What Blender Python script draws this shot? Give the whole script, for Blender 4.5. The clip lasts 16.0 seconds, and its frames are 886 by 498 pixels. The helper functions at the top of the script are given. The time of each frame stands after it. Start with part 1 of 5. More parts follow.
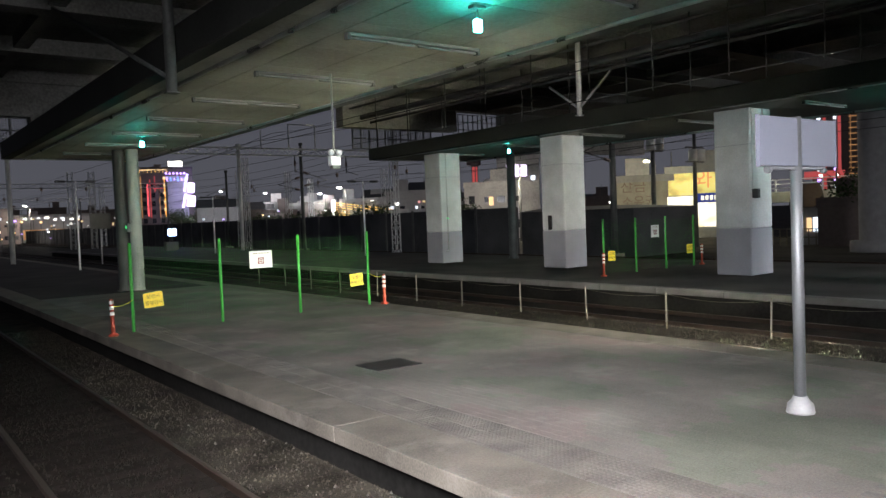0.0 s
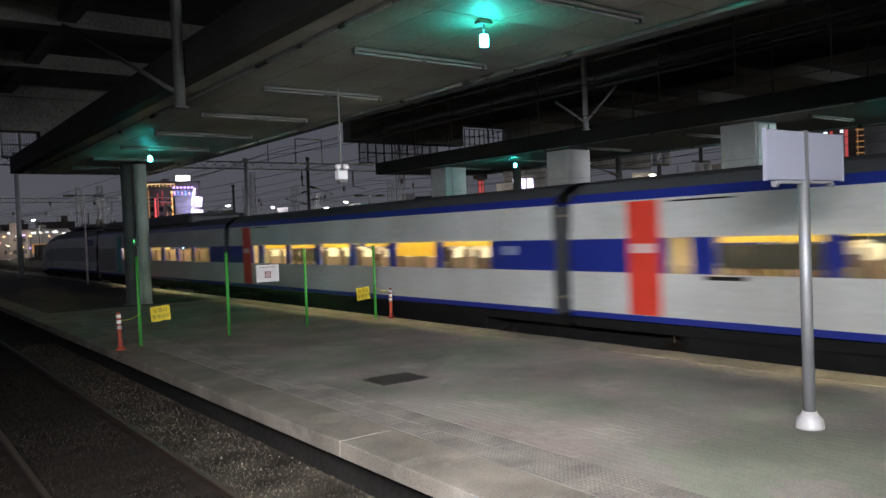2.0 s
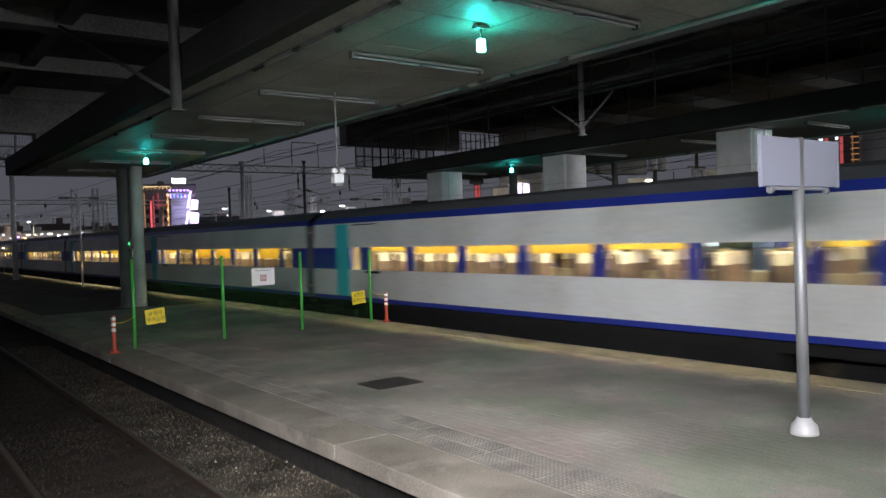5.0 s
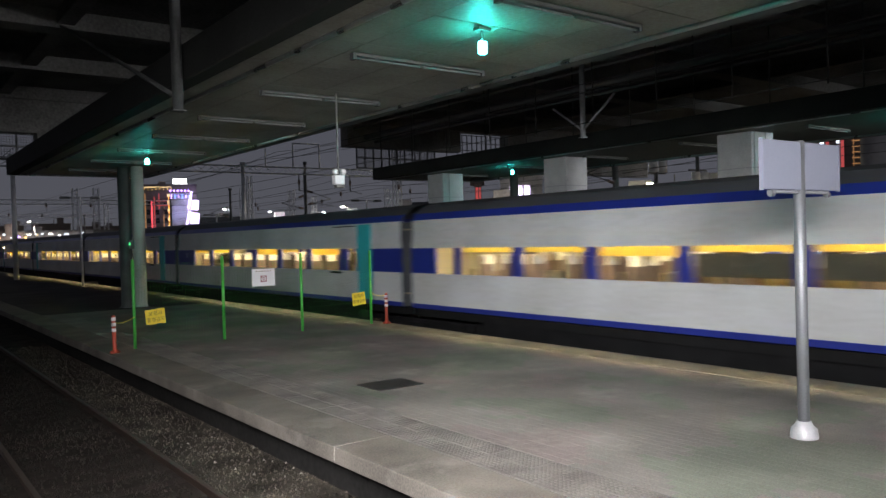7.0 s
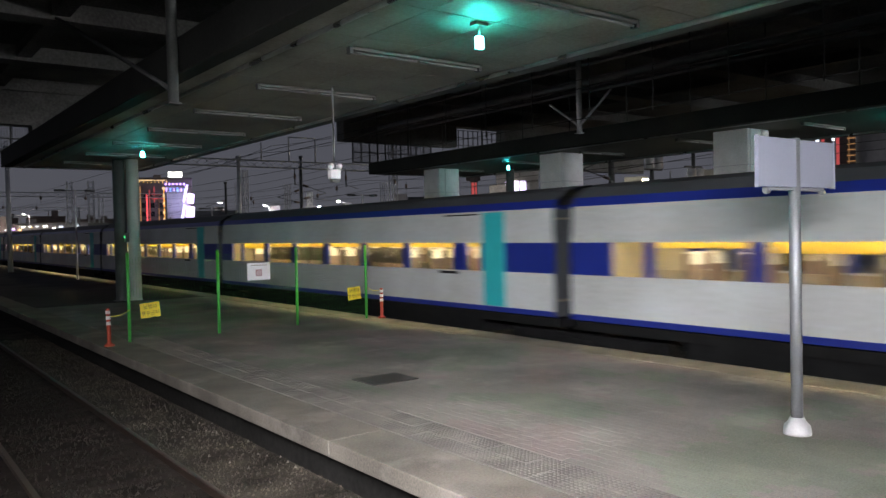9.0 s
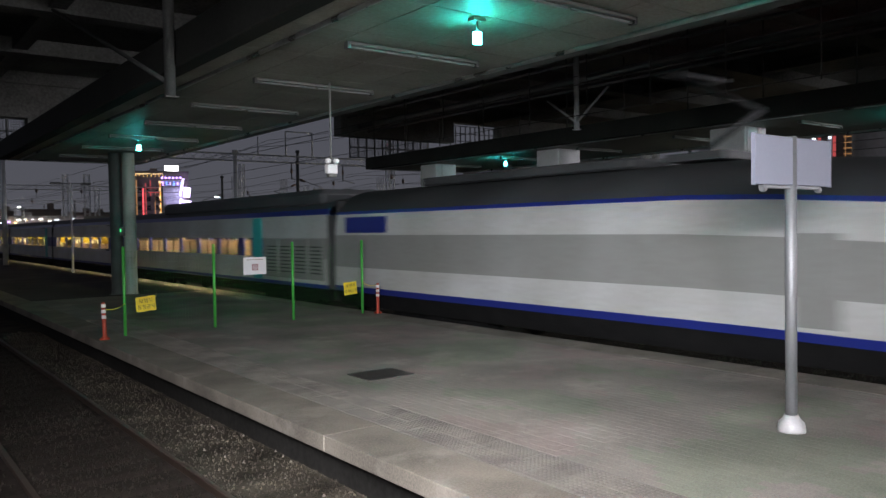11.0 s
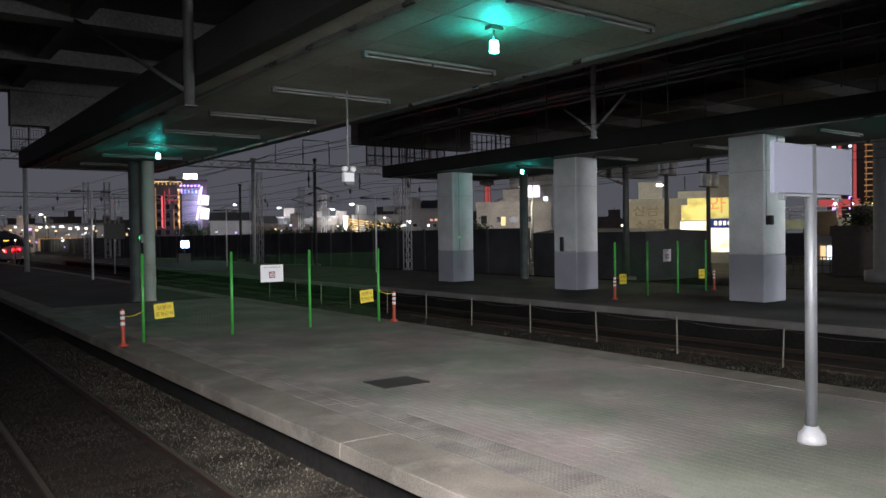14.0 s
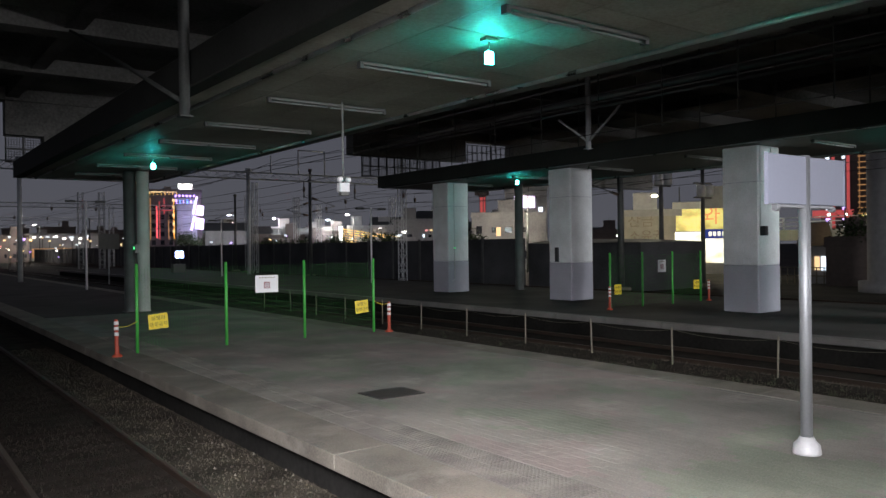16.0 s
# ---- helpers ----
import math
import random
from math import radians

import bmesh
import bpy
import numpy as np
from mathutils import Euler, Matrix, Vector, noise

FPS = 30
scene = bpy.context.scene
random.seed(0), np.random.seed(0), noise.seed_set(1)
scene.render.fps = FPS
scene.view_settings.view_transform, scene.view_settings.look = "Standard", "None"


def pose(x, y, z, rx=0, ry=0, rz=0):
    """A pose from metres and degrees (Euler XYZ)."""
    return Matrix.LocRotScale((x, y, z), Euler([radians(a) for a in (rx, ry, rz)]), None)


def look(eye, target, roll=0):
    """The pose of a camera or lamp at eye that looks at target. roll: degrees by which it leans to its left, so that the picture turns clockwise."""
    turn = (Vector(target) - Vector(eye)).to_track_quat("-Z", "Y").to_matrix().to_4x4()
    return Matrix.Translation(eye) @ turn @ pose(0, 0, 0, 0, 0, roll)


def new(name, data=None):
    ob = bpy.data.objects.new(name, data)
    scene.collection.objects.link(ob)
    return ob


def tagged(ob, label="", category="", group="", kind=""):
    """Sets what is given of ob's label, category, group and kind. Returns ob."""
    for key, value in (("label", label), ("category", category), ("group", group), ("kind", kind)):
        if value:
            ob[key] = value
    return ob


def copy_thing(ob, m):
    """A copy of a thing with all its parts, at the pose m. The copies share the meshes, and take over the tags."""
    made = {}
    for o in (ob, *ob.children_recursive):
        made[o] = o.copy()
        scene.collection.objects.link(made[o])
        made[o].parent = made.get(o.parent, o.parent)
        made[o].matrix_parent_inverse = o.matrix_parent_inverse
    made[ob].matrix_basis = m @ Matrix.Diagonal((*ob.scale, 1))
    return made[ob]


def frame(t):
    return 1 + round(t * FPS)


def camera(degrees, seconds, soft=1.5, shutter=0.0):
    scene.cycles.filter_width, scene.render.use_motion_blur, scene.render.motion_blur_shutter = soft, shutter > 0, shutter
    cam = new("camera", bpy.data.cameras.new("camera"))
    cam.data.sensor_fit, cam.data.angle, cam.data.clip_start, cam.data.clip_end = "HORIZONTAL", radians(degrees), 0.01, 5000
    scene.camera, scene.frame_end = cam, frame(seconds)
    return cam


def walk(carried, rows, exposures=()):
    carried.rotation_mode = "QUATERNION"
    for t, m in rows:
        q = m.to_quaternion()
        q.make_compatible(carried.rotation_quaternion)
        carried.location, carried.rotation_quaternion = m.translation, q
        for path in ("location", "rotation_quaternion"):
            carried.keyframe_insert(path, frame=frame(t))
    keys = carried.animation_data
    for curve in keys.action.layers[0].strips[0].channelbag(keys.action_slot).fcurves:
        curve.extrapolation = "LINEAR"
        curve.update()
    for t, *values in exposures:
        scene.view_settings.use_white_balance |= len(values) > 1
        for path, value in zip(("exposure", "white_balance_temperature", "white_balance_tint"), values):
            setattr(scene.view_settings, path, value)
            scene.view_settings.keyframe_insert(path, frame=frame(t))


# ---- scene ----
cam = camera(59.68, 16.0, shutter=0.27)
walk(cam, [
    (0, pose(0, 0, 2.12, 87.586, 2.235, -37.228)),
    (0.5, pose(0, 0, 2.12, 87.932, 2.259, -36.966)),
    (1, pose(0, 0, 2.12, 88.203, 2.300, -36.930)),
    (1.5, pose(0, 0, 2.12, 88.465, 2.301, -36.803)),
    (2, pose(0, 0, 2.12, 88.639, 2.240, -36.742)),
    (2.5, pose(0, 0, 2.12, 88.755, 2.235, -36.860)),
    (3, pose(0, 0, 2.12, 88.815, 2.138, -36.993)),
    (3.5, pose(0, 0, 2.12, 88.873, 2.066, -37.063)),
    (4, pose(0, 0, 2.12, 88.903, 2.034, -37.045)),
    (6.5, pose(0, 0, 2.12, 89.028, 1.683, -37.024)),
    (7, pose(0, 0, 2.12, 89.074, 1.635, -37.001)),
    (7.5, pose(0, 0, 2.12, 88.974, 1.549, -37.083)),
    (8, pose(0, 0, 2.12, 88.810, 1.465, -37.133)),
    (8.5, pose(0, 0, 2.12, 88.687, 1.429, -37.200)),
    (9, pose(0, 0, 2.12, 88.698, 1.290, -37.320)),
    (11.5, pose(0, 0, 2.12, 88.322, 0.894, -37.574)),
    (12, pose(0, 0, 2.12, 88.460, 0.812, -37.248)),
    (12.5, pose(0, 0, 2.12, 88.642, 0.793, -36.880)),
    (13, pose(0, 0, 2.12, 88.729, 0.794, -36.563)),
    (13.5, pose(0, 0, 2.12, 88.888, 0.827, -36.409)),
    (14, pose(0, 0, 2.12, 88.991, 0.785, -36.360)),
    (14.5, pose(0, 0, 2.12, 89.115, 0.781, -36.483)),
    (15, pose(0, 0, 2.12, 89.278, 0.879, -36.489)),
    (15.5, pose(0, 0, 2.12, 89.551, 0.807, -36.594)),
    (16, pose(0, 0, 2.12, 89.759, 0.741, -36.718)),
])

# ---- world and light ----
world = bpy.data.worlds.new("night_sky")
scene.world = world
world.use_nodes = True
wn, wl = world.node_tree.nodes, world.node_tree.links
wbg = wn["Background"]
wtc = wn.new("ShaderNodeTexCoord")
wsep = wn.new("ShaderNodeSeparateXYZ")
wramp = wn.new("ShaderNodeValToRGB")
wl.new(wtc.outputs["Generated"], wsep.inputs[0])
wl.new(wsep.outputs["Z"], wramp.inputs["Fac"])
wl.new(wramp.outputs["Color"], wbg.inputs["Color"])
sky_stops = wramp.color_ramp.elements
sky_stops[0].position, sky_stops[0].color = 0.0, (0.064, 0.065, 0.077, 1)
sky_stops[1].position, sky_stops[1].color = 0.22, (0.050, 0.052, 0.066, 1)
high = sky_stops.new(0.55)
high.color = (0.018, 0.019, 0.027, 1)
wbg.inputs["Strength"].default_value = 1.36


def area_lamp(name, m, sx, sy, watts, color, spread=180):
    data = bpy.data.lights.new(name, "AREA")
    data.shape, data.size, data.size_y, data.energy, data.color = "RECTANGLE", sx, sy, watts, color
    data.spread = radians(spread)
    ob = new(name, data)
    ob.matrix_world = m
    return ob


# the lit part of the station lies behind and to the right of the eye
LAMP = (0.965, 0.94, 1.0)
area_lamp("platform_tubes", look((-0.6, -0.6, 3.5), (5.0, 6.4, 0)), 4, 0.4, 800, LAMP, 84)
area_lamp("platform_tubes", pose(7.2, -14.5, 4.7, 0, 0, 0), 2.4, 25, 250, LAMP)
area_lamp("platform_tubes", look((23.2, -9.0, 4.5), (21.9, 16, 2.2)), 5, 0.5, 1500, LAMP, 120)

# ---- materials ----


def material(name, color, rough=0.7, metal=0.0, var=0.25, scale=3.0, fine=60.0, bump=0.0, island=0.0, each=0.0, stain=None, coat=0.0, patch=None, gloss=0.5, placed=False):
    """A surface: base colour varied by large stains and fine grain, with a little relief."""
    m = bpy.data.materials.new(name)
    m.use_nodes = True
    n, l = m.node_tree.nodes, m.node_tree.links
    b = n["Principled BSDF"]
    where = n.new("ShaderNodeNewGeometry").outputs["Position"] if placed else n.new("ShaderNodeTexCoord").outputs["Object"]
    big, small = n.new("ShaderNodeTexNoise"), n.new("ShaderNodeTexNoise")
    for tex, s, d in ((big, scale, 5), (small, fine, 3)):
        tex.inputs["Scale"].default_value, tex.inputs["Detail"].default_value = s, d
        l.new(where, tex.inputs["Vector"])
    mixv = n.new("ShaderNodeMath")
    mixv.operation = "MULTIPLY_ADD"
    l.new(big.outputs["Fac"], mixv.inputs[0])
    mixv.inputs[1].default_value = 0.65
    half = n.new("ShaderNodeMath")
    half.operation = "MULTIPLY"
    half.inputs[1].default_value = 0.35
    l.new(small.outputs["Fac"], half.inputs[0])
    l.new(half.outputs[0], mixv.inputs[2])
    ramp = n.new("ShaderNodeValToRGB")
    e = ramp.color_ramp.elements
    dark = stain if stain else tuple(c * (1 - var) for c in color)
    e[0].position, e[0].color = 0.36, (*dark, 1)
    e[1].position, e[1].color = 0.64, (*(min(1, c * (1 + var * 0.5)) for c in color), 1)
    l.new(mixv.outputs[0], ramp.inputs["Fac"])
    out = ramp.outputs["Color"]
    if patch:
        # pale worn spots of cement dust
        spot, lim, mix = n.new("ShaderNodeTexNoise"), n.new("ShaderNodeMapRange"), n.new("ShaderNodeMix")
        spot.inputs["Scale"].default_value, spot.inputs["Detail"].default_value = 0.95, 6
        spot.inputs["Roughness"].default_value = 0.62
        l.new(where, spot.inputs["Vector"])
        lim.inputs["From Min"].default_value, lim.inputs["From Max"].default_value = 0.55, 0.74
        lim.inputs["To Max"].default_value = 0.6
        l.new(spot.outputs["Fac"], lim.inputs["Value"])
        mix.data_type = "RGBA"
        l.new(lim.outputs["Result"], mix.inputs["Factor"])
        l.new(out, mix.inputs["A"])
        mix.inputs["B"].default_value = (*patch, 1)
        out = mix.outputs["Result"]
    if island or each:
        hsv = n.new("ShaderNodeHueSaturation")
        if island:
            src = n.new("ShaderNodeNewGeometry").outputs["Random Per Island"]
        else:
            src = n.new("ShaderNodeObjectInfo").outputs["Random"]
        mr = n.new("ShaderNodeMapRange")
        amount = island or each
        mr.inputs["To Min"].default_value, mr.inputs["To Max"].default_value = 1 - amount, 1 + amount
        l.new(src, mr.inputs["Value"])
        l.new(mr.outputs["Result"], hsv.inputs["Value"])
        l.new(out, hsv.inputs["Color"])
        out = hsv.outputs["Color"]
    l.new(out, b.inputs["Base Color"])
    rr = n.new("ShaderNodeMapRange")
    rr.inputs["To Min"].default_value, rr.inputs["To Max"].default_value = max(0.02, rough - 0.12), min(1, rough + 0.12)
    l.new(big.outputs["Fac"], rr.inputs["Value"])
    l.new(rr.outputs["Result"], b.inputs["Roughness"])
    b.inputs["Metallic"].default_value = metal
    b.inputs["Coat Weight"].default_value = coat
    b.inputs["Specular IOR Level"].default_value = gloss
    if bump:
        bp = n.new("ShaderNodeBump")
        bp.inputs["Strength"].default_value, bp.inputs["Distance"].default_value = 0.6, bump
        l.new(mixv.outputs[0], bp.inputs["Height"])
        l.new(bp.outputs["Normal"], b.inputs["Normal"])
    return m


def glow(name, color, strength):
    m = bpy.data.materials.new(name)
    m.use_nodes = True
    b = m.node_tree.nodes["Principled BSDF"]
    b.inputs["Base Color"].default_value = (*(c * 0.5 for c in color), 1)
    b.inputs["Emission Color"].default_value = (*color, 1)
    b.inputs["Emission Strength"].default_value = strength
    return m


def clear_glass(name, tint=(0.9, 0.95, 1.0), gloss=0.07):
    """A thin pane: clear straight through, with a sharp reflection."""
    m = bpy.data.materials.new(name)
    m.use_nodes = True
    n, l = m.node_tree.nodes, m.node_tree.links
    tr, gl, mx = n.new("ShaderNodeBsdfTransparent"), n.new("ShaderNodeBsdfGlossy"), n.new("ShaderNodeMixShader")
    tr.inputs["Color"].default_value = (*tint, 1)
    gl.inputs["Roughness"].default_value = 0.03
    mx.inputs["Fac"].default_value = gloss
    l.new(tr.outputs[0], mx.inputs[1])
    l.new(gl.outputs[0], mx.inputs[2])
    l.new(mx.outputs[0], n["Material Output"].inputs["Surface"])
    return m


def thin_cloth(name, color):
    """Cloth that light shines through."""
    m = material(name, color, 0.9, var=0.15, scale=4)
    n, l = m.node_tree.nodes, m.node_tree.links
    tl, mx = n.new("ShaderNodeBsdfTranslucent"), n.new("ShaderNodeMixShader")
    tl.inputs["Color"].default_value = (*color, 1)
    mx.inputs["Fac"].default_value = 0.75
    l.new(n["Principled BSDF"].outputs[0], mx.inputs[1])
    l.new(tl.outputs[0], mx.inputs[2])
    l.new(mx.outputs[0], n["Material Output"].inputs["Surface"])
    return m


M = {}
M["ballast"] = material("ballast", (0.027, 0.022, 0.018), 0.95, var=0.5, scale=1.5, fine=14, bump=0.05, gloss=0.08)
M["stone"] = material("ballast_stone", (0.072, 0.062, 0.048), 0.9, var=0.7, scale=1.6, fine=40, island=0.38, gloss=0.08)
M["stone_pale"] = material("pale_stone", (0.17, 0.155, 0.13), 0.9, var=0.5, scale=1.5, fine=40, island=0.4)
M["dirt"] = material("dusty_shoulder", (0.06, 0.052, 0.041), 0.95, var=0.7, scale=1.6, fine=30, bump=0.03, gloss=0.08)
M["stone_dark"] = material("dark_ballast_stone", (0.026, 0.021, 0.017), 0.9, var=0.7, scale=0.9, fine=40, island=0.5, gloss=0.08)
M["ground"] = material("dark_earth", (0.07, 0.068, 0.058), 0.95, var=0.5, scale=0.4, fine=9, bump=0.04, gloss=0.08)
M["sleeper"] = material("concrete_sleeper", (0.038, 0.031, 0.026), 0.9, var=0.4, scale=4, fine=50, bump=0.005, gloss=0.08)
M["rail"] = material("rusty_rail", (0.045, 0.029, 0.02), 0.7, 0.4, var=0.4, scale=3, fine=40)
M["rail_top"] = material("worn_rail_head", (0.085, 0.066, 0.052), 0.6, 0.4, var=0.2, scale=2, fine=30)
M["coping"] = material("coping_concrete", (0.18, 0.163, 0.134), 0.85, var=0.45, scale=1.1, fine=45, bump=0.004, each=0.03, patch=(0.35, 0.325, 0.285), gloss=0.25, placed=True)
M["pale_edge"] = material("pale_edge_slab", (0.17, 0.163, 0.15), 0.85, var=0.35, scale=1.3, fine=45, each=0.06)
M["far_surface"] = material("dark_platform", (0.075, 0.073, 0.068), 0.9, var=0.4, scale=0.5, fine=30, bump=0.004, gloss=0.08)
M["asphalt"] = material("worn_platform", (0.20, 0.193, 0.175), 0.85, var=0.4, scale=0.5, fine=30, bump=0.004, patch=(0.35, 0.325, 0.285), gloss=0.25)
M["paver"] = material("paver", (0.218, 0.203, 0.178), 0.85, var=0.42, scale=0.6, fine=50, bump=0.002, island=0.035, patch=(0.35, 0.325, 0.285), gloss=0.25, placed=True)
M["paver_red"] = material("red_paver", (0.232, 0.196, 0.178), 0.85, var=0.4, scale=0.6, fine=50, bump=0.002, island=0.035, patch=(0.35, 0.325, 0.285), gloss=0.25, placed=True)
M["paver_green"] = material("green_paver", (0.190, 0.203, 0.158), 0.85, var=0.4, scale=0.6, fine=50, bump=0.002, island=0.035, patch=(0.35, 0.325, 0.285), gloss=0.25, placed=True)
M["tactile"] = material("worn_tactile_tile", (0.168, 0.154, 0.134), 0.85, var=0.4, scale=2, fine=40, bump=0.002, each=0.1, gloss=0.25, placed=True)
M["steel_plate"] = material("steel_plate", (0.055, 0.05, 0.045), 0.6, 0.5, var=0.3, scale=6, fine=60, bump=0.002)
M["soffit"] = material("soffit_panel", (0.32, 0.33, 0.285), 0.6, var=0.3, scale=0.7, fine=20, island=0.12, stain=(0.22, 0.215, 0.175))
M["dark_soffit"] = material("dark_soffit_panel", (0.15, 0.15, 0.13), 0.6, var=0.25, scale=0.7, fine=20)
M["barrier"] = material("barrier_panel", (0.085, 0.087, 0.09), 0.85, var=0.4, scale=0.4, fine=10, gloss=0.08)
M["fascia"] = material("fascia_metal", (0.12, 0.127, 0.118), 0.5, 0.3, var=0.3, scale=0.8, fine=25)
M["dark_fascia"] = material("dark_fascia_metal", (0.042, 0.044, 0.04), 0.7, 0.1, var=0.3, scale=0.8, fine=25, gloss=0.08)
M["bright_trim"] = material("aluminium_trim", (0.62, 0.64, 0.62), 0.3, 0.8, var=0.2, scale=2, fine=25)
M["deck"] = material("soot_dark_concrete", (0.29, 0.29, 0.27), 0.9, var=0.5, scale=0.3, fine=12, bump=0.01, gloss=0.08)
# near-black colour stands for the shade under the platform edges
M["gap_shade"] = material("shade_black_concrete", (0.022, 0.021, 0.019), 0.9, var=0.5, scale=0.6, fine=12, bump=0.01, gloss=0.08)
M["dark_steel"] = material("dark_painted_steel", (0.10, 0.105, 0.10), 0.6, 0.3, var=0.35, scale=2, fine=30)
M["white_concrete"] = material("painted_column", (0.78, 0.81, 0.81), 0.8, var=0.10, scale=1.1, fine=25, bump=0.003, stain=(0.58, 0.61, 0.60))
M["grey_band"] = material("grey_painted_band", (0.42, 0.43, 0.48), 0.75, var=0.12, scale=0.8, fine=25, bump=0.002)
M["pillar"] = material("grey_green_pillar", (0.40, 0.43, 0.38), 0.6, var=0.25, scale=1.2, fine=30)
M["black"] = material("black_plastic", (0.02, 0.02, 0.022), 0.5, var=0.2)
M["green_paint"] = material("green_coated_steel", (0.07, 0.42, 0.07), 0.4, 0.1, var=0.2, scale=5, fine=40)
M["green_wire"] = material("green_wire", (0.04, 0.22, 0.04), 0.5, 0.1, var=0.2)
M["white_board"] = material("white_board", (0.80, 0.80, 0.80), 0.5, var=0.06, scale=4)
M["yellow_board"] = material("yellow_board", (0.78, 0.62, 0.04), 0.5, var=0.1, scale=5)
M["ink"] = material("dark_ink", (0.20, 0.14, 0.03), 0.6, var=0.1)
M["maroon"] = material("maroon_ink", (0.24, 0.035, 0.045), 0.6, var=0.1)
M["orange"] = material("orange_rubber", (0.36, 0.05, 0.022), 0.55, var=0.15, scale=6)
M["reflector"] = material("white_reflector", (0.74, 0.74, 0.74), 0.3, var=0.05)
M["steel"] = material("brushed_steel", (0.29, 0.30, 0.31), 0.55, 0.6, var=0.15, scale=2, fine=60)
M["base_cover"] = material("pale_base_cover", (0.40, 0.40, 0.40), 0.35, var=0.12, scale=8)
M["panel"] = material("pale_sign_panel", (0.235, 0.25, 0.31), 0.6, 0.0, var=0.05, scale=2, fine=30)
M["wood"] = material("pale_stake", (0.20, 0.185, 0.14), 0.8, var=0.3, scale=6, fine=50)
M["rope"] = material("rope", (0.16, 0.16, 0.11), 0.9, var=0.2)
M["tube_white"] = material("unlit_tube", (0.20, 0.21, 0.20), 0.3, var=0.05)
M["fixture"] = material("lamp_fixture", (0.14, 0.145, 0.13), 0.5, var=0.15)
M["galv"] = material("galvanised_steel", (0.58, 0.60, 0.60), 0.5, 0.15, var=0.25, scale=2, fine=30)
M["wire"] = material("black_wire", (0.03, 0.03, 0.03), 0.6, var=0.1)
M["exit_glow"] = glow("exit_light", (0.03, 0.84, 0.76), 190)
# train
M["t_white"] = material("train_white", (0.53, 0.545, 0.54), 0.45, var=0.14, scale=0.5, fine=14, stain=(0.38, 0.38, 0.355))
M["t_grey"] = material("train_grey", (0.28, 0.285, 0.275), 0.45, var=0.15, scale=0.5, fine=15, stain=(0.22, 0.22, 0.205))
M["t_blue"] = material("train_blue", (0.014, 0.026, 0.21), 0.35, var=0.12, scale=1, fine=20, coat=0.2)
M["t_dark"] = material("train_dark_roof", (0.055, 0.058, 0.06), 0.6, var=0.3, scale=0.7, fine=15)
M["t_roof"] = material("train_grey_roof", (0.08, 0.083, 0.088), 0.6, var=0.3, scale=0.7, fine=15)
M["t_under"] = material("train_underframe", (0.012, 0.012, 0.012), 0.8, var=0.4, scale=3, fine=20, gloss=0.08)
M["t_red"] = material("train_red_door", (0.62, 0.05, 0.03), 0.4, var=0.1)
M["t_label"] = material("pale_door_label", (0.62, 0.45, 0.43), 0.5, var=0.1)
M["t_display"] = material("grey_route_display", (0.20, 0.23, 0.38), 0.25, var=0.1)
M["t_teal"] = material("train_teal_door", (0.03, 0.42, 0.44), 0.4, var=0.1)
M["t_glass"] = clear_glass("train_pane")
M["t_screen"] = material("dark_windscreen", (0.012, 0.012, 0.014), 0.2, var=0.1)
M["t_cabin"] = material("cabin_lining", (0.34, 0.28, 0.18), 0.7, var=0.25, scale=1.2)
M["t_cover"] = material("headrest_cover", (0.72, 0.69, 0.62), 0.8, var=0.15)
M["t_seat"] = material("seat_cloth", (0.13, 0.09, 0.07), 0.9, var=0.25, island=0.5)
M["t_blind"] = thin_cloth("yellow_blind", (0.90, 0.74, 0.24))
M["t_curtain"] = material("dark_curtain", (0.085, 0.07, 0.04), 0.9, var=0.3, scale=3)
M["t_lamp"] = glow("cabin_tube", (1.0, 0.76, 0.36), 78)
M["t_tail"] = glow("tail_light", (1.0, 0.012, 0.010), 110)
M["t_beam"] = glow("tail_beam", (1.0, 0.0004, 0.0012), 150000)
M["t_head"] = glow("head_light", (1.0, 0.95, 0.70), 20000)
M["t_amber"] = glow("cab_display", (1.0, 0.45, 0.06), 2.2)


# ---- mesh helpers ----


def box(bm, x0, x1, y0, y1, z0, z1):
    v = [bm.verts.new((x, y, z)) for x in (x0, x1) for y in (y0, y1) for z in (z0, z1)]
    for a in ((0, 1, 3, 2), (4, 6, 7, 5), (0, 4, 5, 1), (2, 3, 7, 6), (0, 2, 6, 4), (1, 5, 7, 3)):
        bm.faces.new([v[i] for i in a])
    return v


def bar(bm, a, b, r, seg=8, r2=None):
    """A round bar from a to b."""
    a, b = Vector(a), Vector(b)
    d = (b - a).normalized()
    s = d.cross(Vector((0, 0, 1)) if abs(d.z) < 0.95 else Vector((1, 0, 0))).normalized()
    t = d.cross(s)
    r2 = r if r2 is None else r2
    rings = []
    for p, q in ((a, r), (b, r2)):
        rings.append([bm.verts.new(p + q * (math.cos(2 * math.pi * i / seg) * s + math.sin(2 * math.pi * i / seg) * t)) for i in range(seg)])
    for i in range(seg):
        f = bm.faces.new((rings[0][i], rings[0][(i + 1) % seg], rings[1][(i + 1) % seg], rings[1][i]))
        f.smooth = seg > 5
    bm.faces.new(rings[0][::-1])
    bm.faces.new(rings[1])


